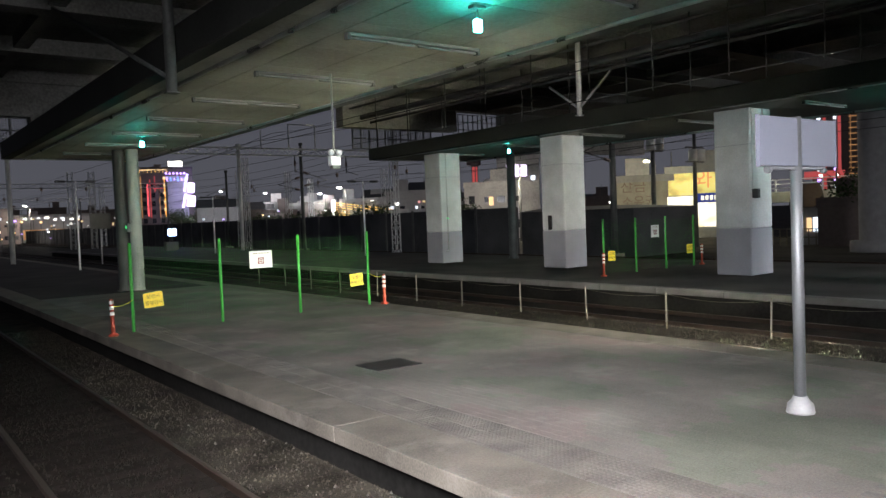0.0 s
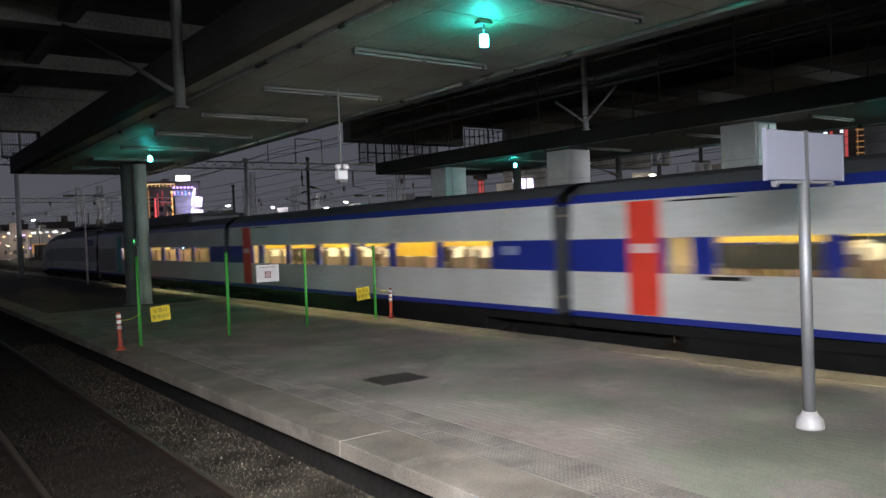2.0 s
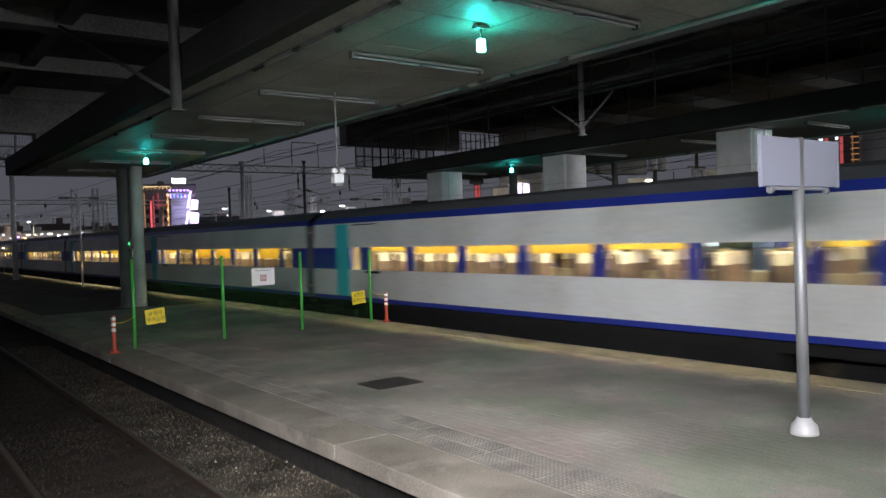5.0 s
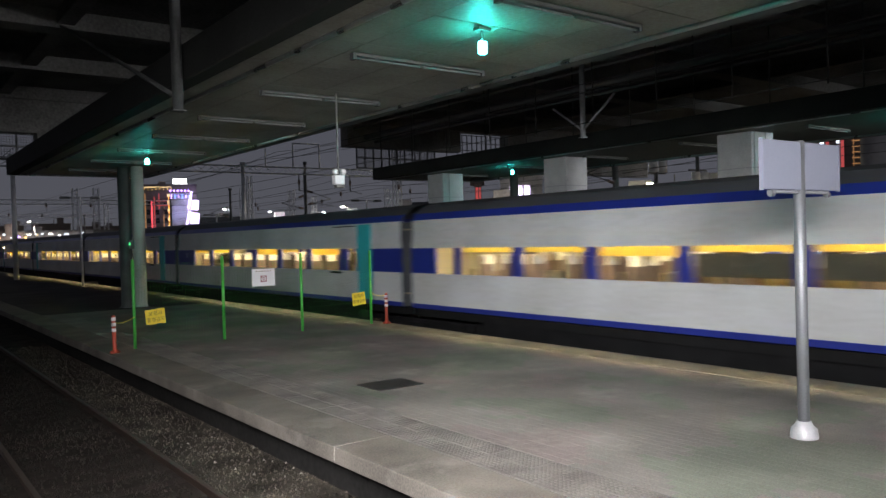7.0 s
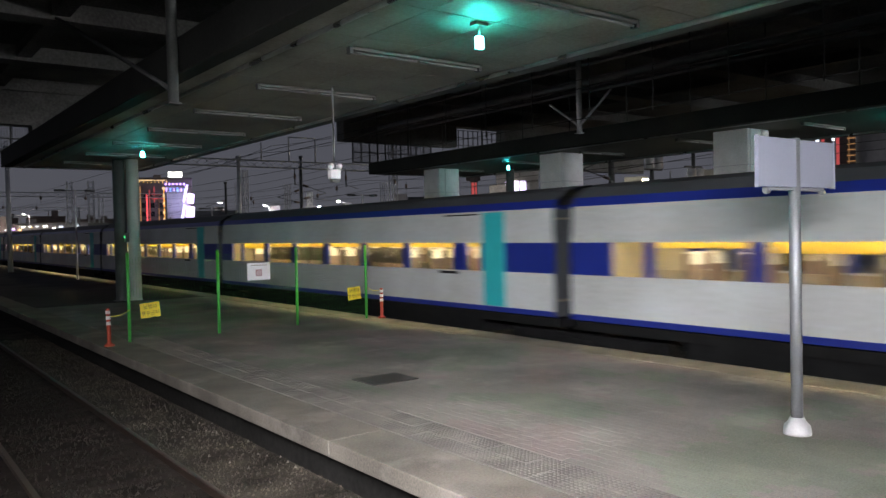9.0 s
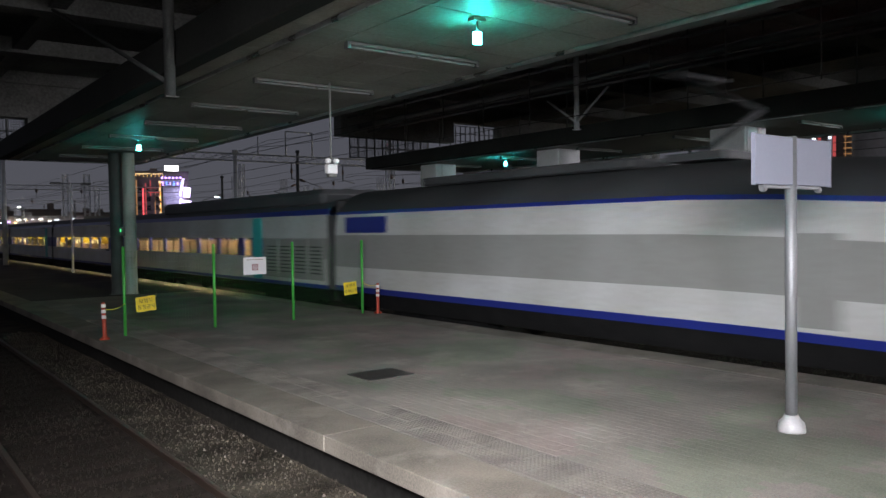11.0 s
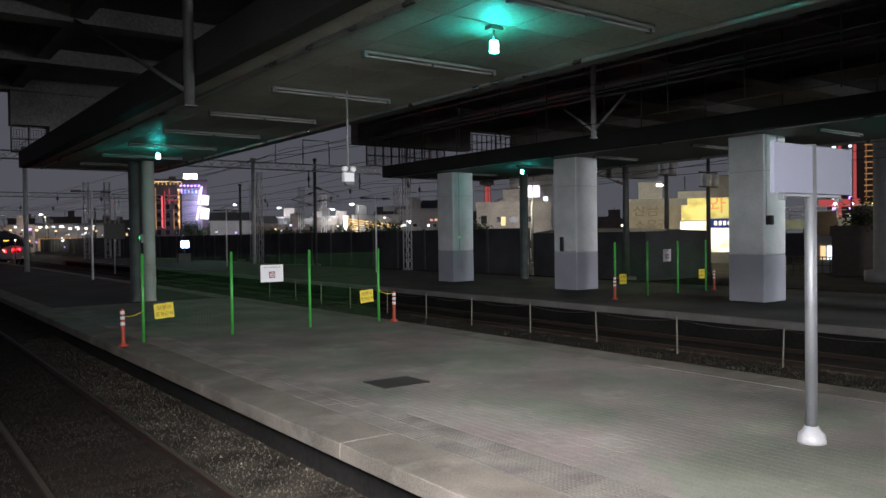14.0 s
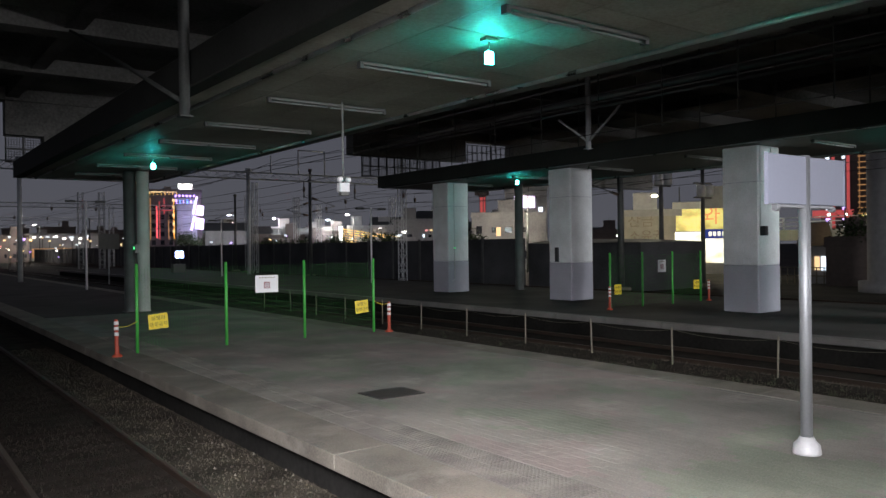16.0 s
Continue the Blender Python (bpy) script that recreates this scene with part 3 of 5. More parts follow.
def exit_light(at):
    top = thing("exit_light", "glowing green exit light hanging under the soffit", "exit sign", at, "exit lights of the canopies")
    part("mount", boxes((-0.10, 0.10, -0.06, 0.06, -0.04, 0.0)), M["fixture"], top)
    part("stem", bars(((0, 0, -0.18), (0, 0, -0.03), 0.012, 6)), M["fixture"], top)
    part("light_box", boxes((-0.05, 0.05, -0.035, 0.035, -0.33, -0.175)), M["exit_glow"], top, "glowing green light box", 0.008)
    return top


ex = exit_light((6.5, 7.66, 4.8))
for x, y, z in ((6.72, 23.1, 4.8), (6.5, -7.7, 4.8), (21.9, 24.1, 4.98), (22.6, 8.6, 4.98)):
    copy_thing(ex, pose(x, y, z))

cb = thing("lamp_box", "small white emergency lamp box with two round heads on a rod", "emergency light", (7.05, 12.5, 4.8))
part("rod", bars(((0, 0, -1.5), (0, 0, 0), 0.018, 8)), M["tube_white"], cb, "thin white rod")
part("case", boxes((-0.105, 0.105, -0.06, 0.06, -1.67, -1.5)), M["white_board"], cb, "", 0.012)
part("lower_box", boxes((-0.085, 0.085, -0.07, 0.03, -1.73, -1.672)), M["fixture"], cb, "", 0.008)
for s in (-1, 1):
    bm = bmesh.new()
    lathe(bm, 0, 0, ((0.042, -0.03), (0.058, 0.0), (0.05, 0.04), (0.02, 0.06)), 14)
    ob = part("lamp_head", bm, M["white_board"], cb, "round white lamp head")
    ob.matrix_local = pose(s * 0.085, -0.03, -1.44, 90, 0, 0)


# ---- fences across the platforms ----
def fence(x0, count, step, y, label):
    """Green posts with welded wire panels, notice boards and delineator posts at both ends."""
    top = thing("wire_fence", label, "fence", (x0, y, 0))
    for k in range(count):
        part("post", bars(((k * step, 0, 0), (k * step, 0, 1.8), 0.032, 10)), M["green_paint"], top)
        part("post_cap", bars(((k * step, 0, 1.8), (k * step, 0, 1.83), 0.036, 10, 0.02)), M["green_paint"], top)
    for k in range(count - 1):
        bm = bmesh.new()
        a, b = k * step + 0.04, (k + 1) * step - 0.04
        n = int((b - a) / 0.06)
        for i in range(n + 1):
            x = a + (b - a) * i / n
            box(bm, x - 0.0009, x + 0.0009, -0.0009, 0.0009, 0.08, 1.72)
        for i in range(15):
            z = 0.08 + 1.64 * i / 14
            box(bm, a, b, 0.001, 0.003, z - 0.0009, z + 0.0009)
        part("wire_panel", bm, M["green_wire"], top, "thin green welded wire", kind="stuff")
    return top


fence(4.42, 4, 1.89, 16.45, "green steel wire fence across the near platform")
fence(19.25, 4, 1.62, 16.8, "green steel wire fence across the far platform")


def notice(name, at, w, h, mat, label, rows):
    top = thing(name, label, "notice", at)
    part("board", boxes((-w / 2, w / 2, -0.012, 0.0, -h / 2, h / 2)), mat, top, "", 0.003)
    r = random.Random(5)
    for z, x0, x1, t in rows:
        x = x0
        while x < x1 - 0.02:
            b = min(x1, x + r.uniform(0.03, 0.05))
            part("mark", boxes((x, b, -0.0165, -0.0125, z - t / 2, z + t / 2)), M["ink"], top)
            x = b + 0.024
    return top


def ring_mark(top, y, r):
    bm = bmesh.new()
    n = 20
    v = [[bm.verts.new((q * math.cos(2 * math.pi * i / n), y, q * math.sin(2 * math.pi * i / n))) for i in range(n)] for q in (r * 0.56, r * 0.8)]
    for i in range(n):
        bm.faces.new((v[0][i], v[0][(i + 1) % n], v[1][(i + 1) % n], v[1][i]))
    part("emblem_square", boxes((-r, r, y + 0.001, y + 0.004, -r - 0.03, r - 0.03)), M["maroon"], top, "dark red square on the notice")
    ob = part("ring_sign", bm, M["white_board"], top, "white ring on the red square")
    ob.location = (0, -0.002, -0.03)
    part("ring_bar", boxes((-r * 0.42, r * 0.42, y - 0.004, y, -r * 0.14 - 0.03, r * 0.14 - 0.03)), M["white_board"], top)


n1 = notice("notice_board", (7.26, 16.447, 1.31), 0.55, 0.39, M["white_board"], "white notice with a red ring on the wire fence", [(0.14, -0.19, 0.19, 0.016)])
ring_mark(n1, -0.017, 0.072)
n2 = notice("notice_board", (21.9, 16.797, 1.33), 0.42, 0.42, M["white_board"], "white notice with a red ring on the far fence", [(0.15, -0.14, 0.14, 0.016)])
ring_mark(n2, -0.017, 0.08)
def warning_sign(at, w, h, label, tilt=0):
    """A crumpled yellow plastic board with two lines of lettering, tied to the wire."""
    top = thing("warning_sign", label, "notice", at)
    bm = bmesh.new()
    r = random.Random(int(at[0] * 10))
    nx, nz = 6, 4
    g = [[[bm.verts.new((w * (i / nx - 0.5), yy + (0.010 * math.sin(i * 1.9 + k) if 0 < i < nx else 0.0), h * (k / nz - 0.5) + (r.uniform(-0.008, 0.008) if k in (0, nz) else 0))) for k in range(nz + 1)] for i in range(nx + 1)] for yy in (-0.012, -0.008)]
    for sheet in g:
        for i in range(nx):
            for k in range(nz):
                bm.faces.new((sheet[i][k], sheet[i + 1][k], sheet[i + 1][k + 1], sheet[i][k + 1])).smooth = True
    part("board", bm, M["yellow_board"], top)
    for body, z, size in (("보행자", h * 0.20, 0.105), ("통행금지", -h * 0.22, 0.098)):
        lettering("lettering", body, size, pose(0, -0.026, z, 90, 0, 0), M["ink"], top)
    for sx in (-1, 1):
        part("cable_tie", bars(((sx * w * 0.45, -0.012, h * 0.42), (sx * w * 0.45, 0.006, h * 0.42), 0.005, 5)), M["black"], top)
    top.rotation_euler = (0, radians(tilt), 0)
    return top


def lettering(name, body, size, m, mat, parent, depth=0.002):
    c = bpy.data.curves.new(name, "FONT")
    c.body, c.size, c.extrude, c.align_x, c.align_y = body, size, depth, "CENTER", "CENTER"
    ob = new(name, c)
    c.materials.append(mat)
    ob.parent, ob.matrix_local = parent, m
    return ob


warning_sign((4.84, 16.447, 0.63), 0.40, 0.31, "crumpled yellow warning board with dark lettering on the fence", -4)
warning_sign((9.74, 16.447, 0.65), 0.37, 0.31, "yellow warning board with dark lettering on the fence", -5)
for x in (19.62, 23.85):
    warning_sign((x, 16.797, 0.62), 0.34, 0.32, "yellow warning board with dark lettering on the far fence")


def delineator(at):
    top = thing("delineator_post", "orange flexible post with white reflective bands", "traffic post", at, "delineator posts by the fences")
    bm = bmesh.new()
    lathe(bm, 0, 0, ((0.10, 0), (0.10, 0.03), (0.05, 0.06), (0.040, 0.08), (0.040, 0.72), (0.03, 0.75)), 16)
    part("post", bm, M["orange"], top)
    for z in (0.42, 0.53, 0.64):
        bm = bmesh.new()
        lathe(bm, 0, 0, ((0.0445, z), (0.0445, z + 0.068)), 16)
        part("band", bm, M["reflector"], top, "white reflective band")
    return top


d0 = delineator((3.95, 16.15, 0))
d0.rotation_euler = (0, radians(-1), 0)
for x, y, a in ((10.5, 16.2, 0), (19.0, 16.6, 0), (24.6, 16.8, 0)):
    copy_thing(d0, pose(x - 0.12 if x < 11 else x, y, 0, 0, a, 0))


def rope(name, a, b, sag, r, mat, label, category="rope", n=10, group=""):
    bm = bmesh.new()
    pts = [Vector(a).lerp(Vector(b), i / n) - Vector((0, 0, sag * 4 * (i / n) * (1 - i / n))) for i in range(n + 1)]
    d = (Vector(b) - Vector(a)).normalized()
    u = d.cross(Vector((0, 0, 1))).normalized()
    w = u.cross(d)
    rings = [[bm.verts.new(p + r * (math.cos(k * 1.2566) * u + math.sin(k * 1.2566) * w)) for k in range(5)] for p in pts]
    for p, q in zip(rings, rings[1:]):
        for k in range(5):
            bm.faces.new((p[k], p[(k + 1) % 5], q[(k + 1) % 5], q[k])).smooth = True
    bm.faces.new(rings[0][::-1])
    bm.faces.new(rings[-1])
    return solid(name, bm, mat, label, category, group)


rope("chain", (10.09, 16.42, 0.78), (10.38, 16.2, 0.72), 0.06, 0.008, M["yellow_board"], "yellow chain from the fence to the orange post", "chain")
rope("chain", (4.42, 16.42, 0.66), (3.95, 16.15, 0.60), 0.05, 0.008, M["yellow_board"], "yellow chain from the fence to the orange post", "chain")

# stakes with a rope between the two tracks
st = mesh("stake", bars(((0, 0, -0.72), (0, 0, 0.26), 0.02, 6)), M["wood"])
PY = [5.8 + 2.42 * k for k in range(12)]
for k, y in enumerate(PY):
    ob = new("stake", st)
    ob.location = (14.25 + 0.06 * math.sin(k * 2.1), y, 0)
    ob.rotation_euler = (radians(1.5 * math.sin(k * 1.7)), radians(1.2 * math.cos(k)), 0)
    tagged(ob, "pale stake between the tracks with a rope tied on", "stake", "stakes between the tracks")
for a, b in zip(PY, PY[1:]):
    rope("rope", (14.25, a, 0.2), (14.25, b, 0.2), 0.09, 0.0035, M["rope"], "slack rope between two stakes", group="ropes between the stakes", n=8)
rope("rope", (14.25, PY[0] - 2.2, 0.2), (14.25, PY[0], 0.2), 0.09, 0.0035, M["rope"], "slack rope between two stakes", group="ropes between the stakes", n=8)

# ---- pole sign on the platform ----
sg = thing("pole_sign", "blank pale double sign panel on a round steel pole", "sign", (7.5, 4.02, 0))
bm = bmesh.new()
lathe(bm, 0, 0, ((0.057, 0.1), (0.057, 2.97)), 24)
part("pole", bm, M["steel"], sg, "brushed steel pole")
bm = bmesh.new()
lathe(bm, 0, 0, ((0.135, 0), (0.135, 0.02), (0.125, 0.09), (0.085, 0.13), (0.07, 0.17)), 24)
part("base_cover", bm, M["base_cover"], sg, "white flared base cover")
for s in (-1, 1):
    pn = part("sign_panel", boxes((min(s * 0.035, s * 0.72), max(s * 0.035, s * 0.72), -0.045, -0.012, 2.48, 2.955)), M["panel"], sg, "blank pale sign panel", 0.006)
    part("panel_edge", boxes((min(s * 0.72, s * 0.735), max(s * 0.72, s * 0.735), -0.05, -0.008, 2.472, 2.963)), M["panel"], pn)
    part("clamp", bars(((s * 0.5, -0.01, 2.44), (s * 0.56, -0.01, 2.44), 0.03, 8)), M["steel"], sg)
part("cross_arm", boxes((-0.55, 0.55, -0.03, 0.03, 2.445, 2.478)), M["steel"], sg, "", 0.006)

# ---- the train ----
CX = 12.2
LEN_POWER, LEN_MOTOR, LEN_CAR = 21.0, 20.27, 17.4


def nose_at(t):
    """Where the tip of the train is along the track: it slows a little on its way."""
    return 53.0 + 32.6 * (t - 1.5) - 0.04 * (t - 1.5) ** 2


train = thing("high_speed_train", "white, grey and blue high-speed train with lit windows", "train", (CX, nose_at(0), 0))
HW = 1.44
# heights of the seams on the coach side
B0, B1, B2, B3, B4, B5, B6 = 0.02, 0.40, 0.51, 1.25, 1.855, 2.53, 2.69


def ring(zt):
    """Half section of a car: (half width, height) from the skirt to the roof crest."""
    return [(HW - 0.10, B0), (HW - 0.01, B1), (HW, B2), (HW, B3), (HW - 0.01, B4), (HW - 0.06, B5), (HW - 0.13, B6), (HW - 0.42, B6 + (zt - B6) * 0.62), (HW - 0.85, B6 + (zt - B6) * 0.92), (0, zt)]


def strip(bm, ya, yb, pts):
    """Extrude a run of section points along y on both sides."""
    for s in (-1, 1):
        for (xa, za), (xb, zb) in zip(pts, pts[1:]):
            v = [bm.verts.new(p) for p in ((s * xa, ya, za), (s * xb, ya, zb), (s * xb, yb, zb), (s * xa, yb, za))]
            bm.faces.new(v)


def coach_meshes():
    """Shared meshes of a coach, from its front end at y=0 back to -LEN_CAR."""
    k = {}
    ya, yb = -0.22, -(LEN_CAR - 0.22)
    r = ring(3.0)
    for nm, a, b, m in (("skirt", 1, 2, "t_blue"), ("lower_side", 2, 3, "t_white"), ("upper_side", 4, 5, "t_white"), ("cantrail", 5, 6, "t_blue"), ("roof", 6, 9, "t_roof")):
        bm = bmesh.new()
        strip(bm, ya, yb, r[a:b + 1])
        k[nm] = mesh(nm, bm, M[m])
    # window piers
    for nm, tail in (("", []), ("_end", [(15.47, 16.20)])):
        win = [(2.45, 2.95)] + [(3.36 + 2.03 * i, 5.13 + 2.03 * i) for i in range(6)] + tail
        k["win" + nm] = win
        edges = [0.22] + [e for w in win for e in w] + [LEN_CAR - 0.22]
        k["piers" + nm] = [(a, b, mesh("window_pier", boxes((-0.034, 0.034, -b, -a, B3, B4)), M["t_blue"])) for a, b in zip(edges[::2], edges[1::2])]
    # cabin
    bm = bmesh.new()
    box(bm, -HW + 0.08, HW - 0.08, yb, ya, 0.70, 0.74)
    box(bm, -HW + 0.08, HW - 0.08, yb, ya, 2.3, 2.34)
    box(bm, -0.06, 0.06, yb, ya, 0.74, 1.3)
    for y in (ya - 0.07, yb + 0.07, -1.45, -16.6):
        box(bm, -HW + 0.08, HW - 0.08, y - 0.03, y + 0.03, 0.74, 2.3)
    k["cabin"] = mesh("cabin", bm, M["t_cabin"])
    bm = bmesh.new()
    cv, rk = bmesh.new(), bmesh.new()
    y = 3.5
    rr = random.Random(9)
    while y < 15.4:
        for x in (-1.08, -0.6, 0.6, 1.08):
            if rr.random() < 0.86:
                t = rr.uniform(-0.05, 0.05)
                box(bm, x - 0.21, x + 0.21, -y - 0.05 + t, -y + 0.05 + t, 0.95, 1.66)
                box(bm, x - 0.22, x + 0.22, -y + t, -y + 0.45 + t, 0.95, 1.12)
                box(cv, x - 0.15, x + 0.15, -y - 0.06 + t, -y + 0.06 + t, 1.48, 1.69)
        y += 1.015
    for sx in (-1, 1):
        box(rk, min(sx * 0.66, sx * 1.0), max(sx * 0.66, sx * 1.0), -15.3, -3.2, 2.0, 2.03)
        for q in range(9):
            yy = 3.6 + 1.35 * q + rr.uniform(-0.2, 0.2)
            box(rk, min(sx * 0.70, sx * 0.96), max(sx * 0.70, sx * 0.96), -yy - rr.uniform(0.3, 0.6), -yy, 2.03, 2.03 + rr.uniform(0.1, 0.18))
    k["covers"] = mesh("headrest_covers", cv, M["t_cover"])
    k["rack"] = mesh("luggage_rack", rk, M["t_seat"])
    k["seats"] = mesh("seat_rows", bm, M["t_seat"])
    k["cabin_lamp"] = mesh("cabin_lamp", boxes((-1.24, -1.12, -15.8, -1.9, 2.26, 2.28), (1.12, 1.24, -15.8, -1.9, 2.26, 2.28)), M["t_lamp"])
    k["end_wall"] = mesh("end_wall", boxes((-HW + 0.02, HW - 0.02, ya - 0.02, ya, 0.4, 2.5)), M["t_dark"])
    k["rear_wall"] = mesh("end_wall", boxes((-HW + 0.02, HW - 0.02, yb, yb + 0.02, 0.4, 2.5)), M["t_dark"])
    k["gangway"] = mesh("gangway", boxes((-1.0, 1.0, -0.34, 0.34, 0.35, 2.4)), M["t_under"])
    k["floor_pan"] = mesh("underframe", boxes((-1.25, 1.25, yb + 2.4, ya - 2.4, -0.12, 0.37), (-1.36, 1.36, yb, ya, 0.2, 0.366)), M["t_under"])
    for nm, w in (("pane", 1.77), ("pane_small", 0.5), ("pane_mid", 0.73)):
        k[nm] = mesh(nm, boxes((-0.004, 0.004, -w / 2, w / 2, B3, B4)), M["t_glass"])
    for nm, h in (("blind_a", 0.10), ("blind_b", 0.17), ("blind_c", 0.33)):
        k[nm] = mesh(nm, boxes((-0.006, 0.006, -0.84, 0.84, B4 - h, B4 - 0.005)), M["t_blind"])
    bm = bmesh.new()
    for q in range(24):
        a, d = -0.84 + 0.07 * q, 0.012 * (-1) ** q
        box(bm, -0.006 + d, 0.006 + d, a, a + 0.075, B3 + 0.10, B4 - 0.13)
    k["curtain"] = mesh("curtain", bm, M["t_curtain"])
    k["door_red"] = mesh("door", boxes((-0.012, 0.012, -0.34, 0.34, 0.52, 2.50)), M["t_red"], 0.005)
    k["door_teal"] = mesh("door", boxes((-0.012, 0.012, -0.34, 0.34, 0.52, 2.50)), M["t_teal"], 0.005)
    k["door_label"] = mesh("door_label", boxes((-0.004, 0.004, -0.26, 0.26, 1.60, 1.76)), M["t_label"])
    k["gutter"] = mesh("rain_gutter", boxes((-0.012, 0.012, -3.7, -2.5, 2.455, 2.485)), M["t_under"])
    k["vent"] = mesh("side_vent", boxes((-0.008, 0.008, -3.9, -3.2, 1.16, 1.225)), M["t_under"], 0.004)
    k["display"] = mesh("route_display", boxes((-0.006, 0.006, -0.26, 0.26, 1.56, 1.74)), M["t_display"], 0.004)
    k["wheel"] = mesh("wheel", bars(((-0.07, 0, 0), (0.07, 0, 0), 0.46, 20)), M["t_under"])
    bm = bmesh.new()
    for s in (-1, 1):
        box(bm, s * 1.0 - 0.07, s * 1.0 + 0.07, -1.9, 1.9, -0.12, 0.08)
        box(bm, s * 1.0 - 0.14, s * 1.0 + 0.14, -0.35, 0.35, -0.3, 0.0)
        for dy in (-1.5, 1.5):
            box(bm, s * 1.0 - 0.11, s * 1.0 + 0.11, dy - 0.16, dy + 0.16, -0.2, 0.06)
    k["bogie"] = mesh("bogie_frame", bm, M["t_under"], 0.01)
    return k


K = coach_meshes()
tr = random.Random(21)


def bogie(car, y):
    b = part("bogie", K["bogie"], None, car, "dark steel bogie")
    b.location = (0, y, 0)
    for dy in (-1.5, 1.5):
        for s in (-1, 1):
            part("wheel", K["wheel"], None, b).location = (s * 0.77, dy, RAIL + 0.46)


def coach(y, door, flip, end_window):
    """One trailer coach; the door end leads in the front half and trails in the rear half."""
    car = thing("coach", "", "")
    del_keys = [q for q in ("label", "category") if q in car]
    for q in del_keys:
        del car[q]
    car.parent = train
    car.matrix_local = pose(0, y - LEN_CAR, 0, 0, 0, 180) if flip else pose(0, y, 0)
    for nm in ("skirt", "lower_side", "upper_side", "cantrail", "roof", "cabin", "seats", "covers", "rack", "cabin_lamp", "end_wall", "rear_wall", "floor_pan"):
        part({"floor_pan": "underframe", "covers": "headrest_cover", "rack": "luggage_rack"}.get(nm, nm), K[nm], None, car)
    part("gangway", K["gangway"], None, car, "dark rubber gangway between coaches")
    for a, b, me in K["piers_end" if end_window else "piers"]:
        for s in (-1, 1):
            part("window_pier", me, None, car).location = (s * (HW - 0.036), 0, 0)
    for i, (a, b) in enumerate(K["win_end" if end_window else "win"]):
        w = "pane_small" if b - a < 0.6 else ("pane_mid" if b - a < 1.2 else "pane")
        for s in (-1, 1):
            ob = part("window_pane", K[w], None, car)
            ob.location = (s * (HW - 0.02), -(a + b) / 2, 0)
            ob.visible_shadow = False
            if w != "pane":
                continue
            q = tr.random()
            kinds = ("blind_a",) if q < 0.3 else ("blind_b",) if q < 0.48 else ("blind_c",) if q < 0.58 else ("blind_a", "curtain") if q < (0.76 if not flip else 0.92) else ()
            for nm in kinds:
                bl = part("curtain" if nm == "curtain" else "blind", K[nm], None, car, "dark drawn curtain" if nm == "curtain" else "yellow window blind partly drawn")
                bl.location = (s * (HW - 0.09), -(a + b) / 2, 0)
    for s in (-1, 1):
        d = part("door", K[door], None, car, "red coach door" if door == "door_red" else "teal coach door")
        d.location = (s * (HW + 0.004), -1.98, 0)
        if door == "door_red":
            part("door_label", K["door_label"], None, d, "pale label on the door").location = (s * 0.012, 0, 0)
        part("rain_gutter", K["gutter"], None, car).location = (s * (HW - 0.03), 0, 0)
        part("side_vent", K["vent"], None, car).location = (s * (HW + 0.002), 0, 0)
        if not end_window:
            part("route_display", K["display"], None, car, "grey route display on the blue band").location = (s * HW, -15.9, 0)
    bogie(car, 0)


def interp(t, x):
    for (a, b), (c, d) in zip(t, t[1:]):
        if x <= c:
            u = (x - a) / (c - a)
            return b + (d - b) * u
    return t[-1][1]


TOP = ((0, 0.42), (0.3, 0.66), (0.8, 1.00), (1.4, 1.36), (1.9, 1.66), (2.6, 2.08), (3.4, 2.47), (4.4, 2.78), (5.6, 2.96), (8, 3.14), (9.5, 3.2), (30, 3.2))
WID = ((0, 0.30), (0.2, 0.54), (0.6, 0.80), (1.2, 1.04), (2, 1.23), (3, 1.35), (4.4, 1.43), (6, HW), (30, HW))
BOT = ((0, 0.27), (0.5, 0.12), (1.5, 0.02), (30, 0.02))
# fractions of the height at which the seams of the power car run, and the width there
FR = (0.0, 0.12, 0.167, 0.33, 0.455, 0.604, 0.69, 0.78, 0.805, 0.84, 0.89, 0.945, 0.985, 1.0)
WF = (0.90, 0.975, 1.0, 1.0, 0.998, 0.99, 0.975, 0.945, 0.93, 0.87, 0.76, 0.58, 0.30, 0.0)


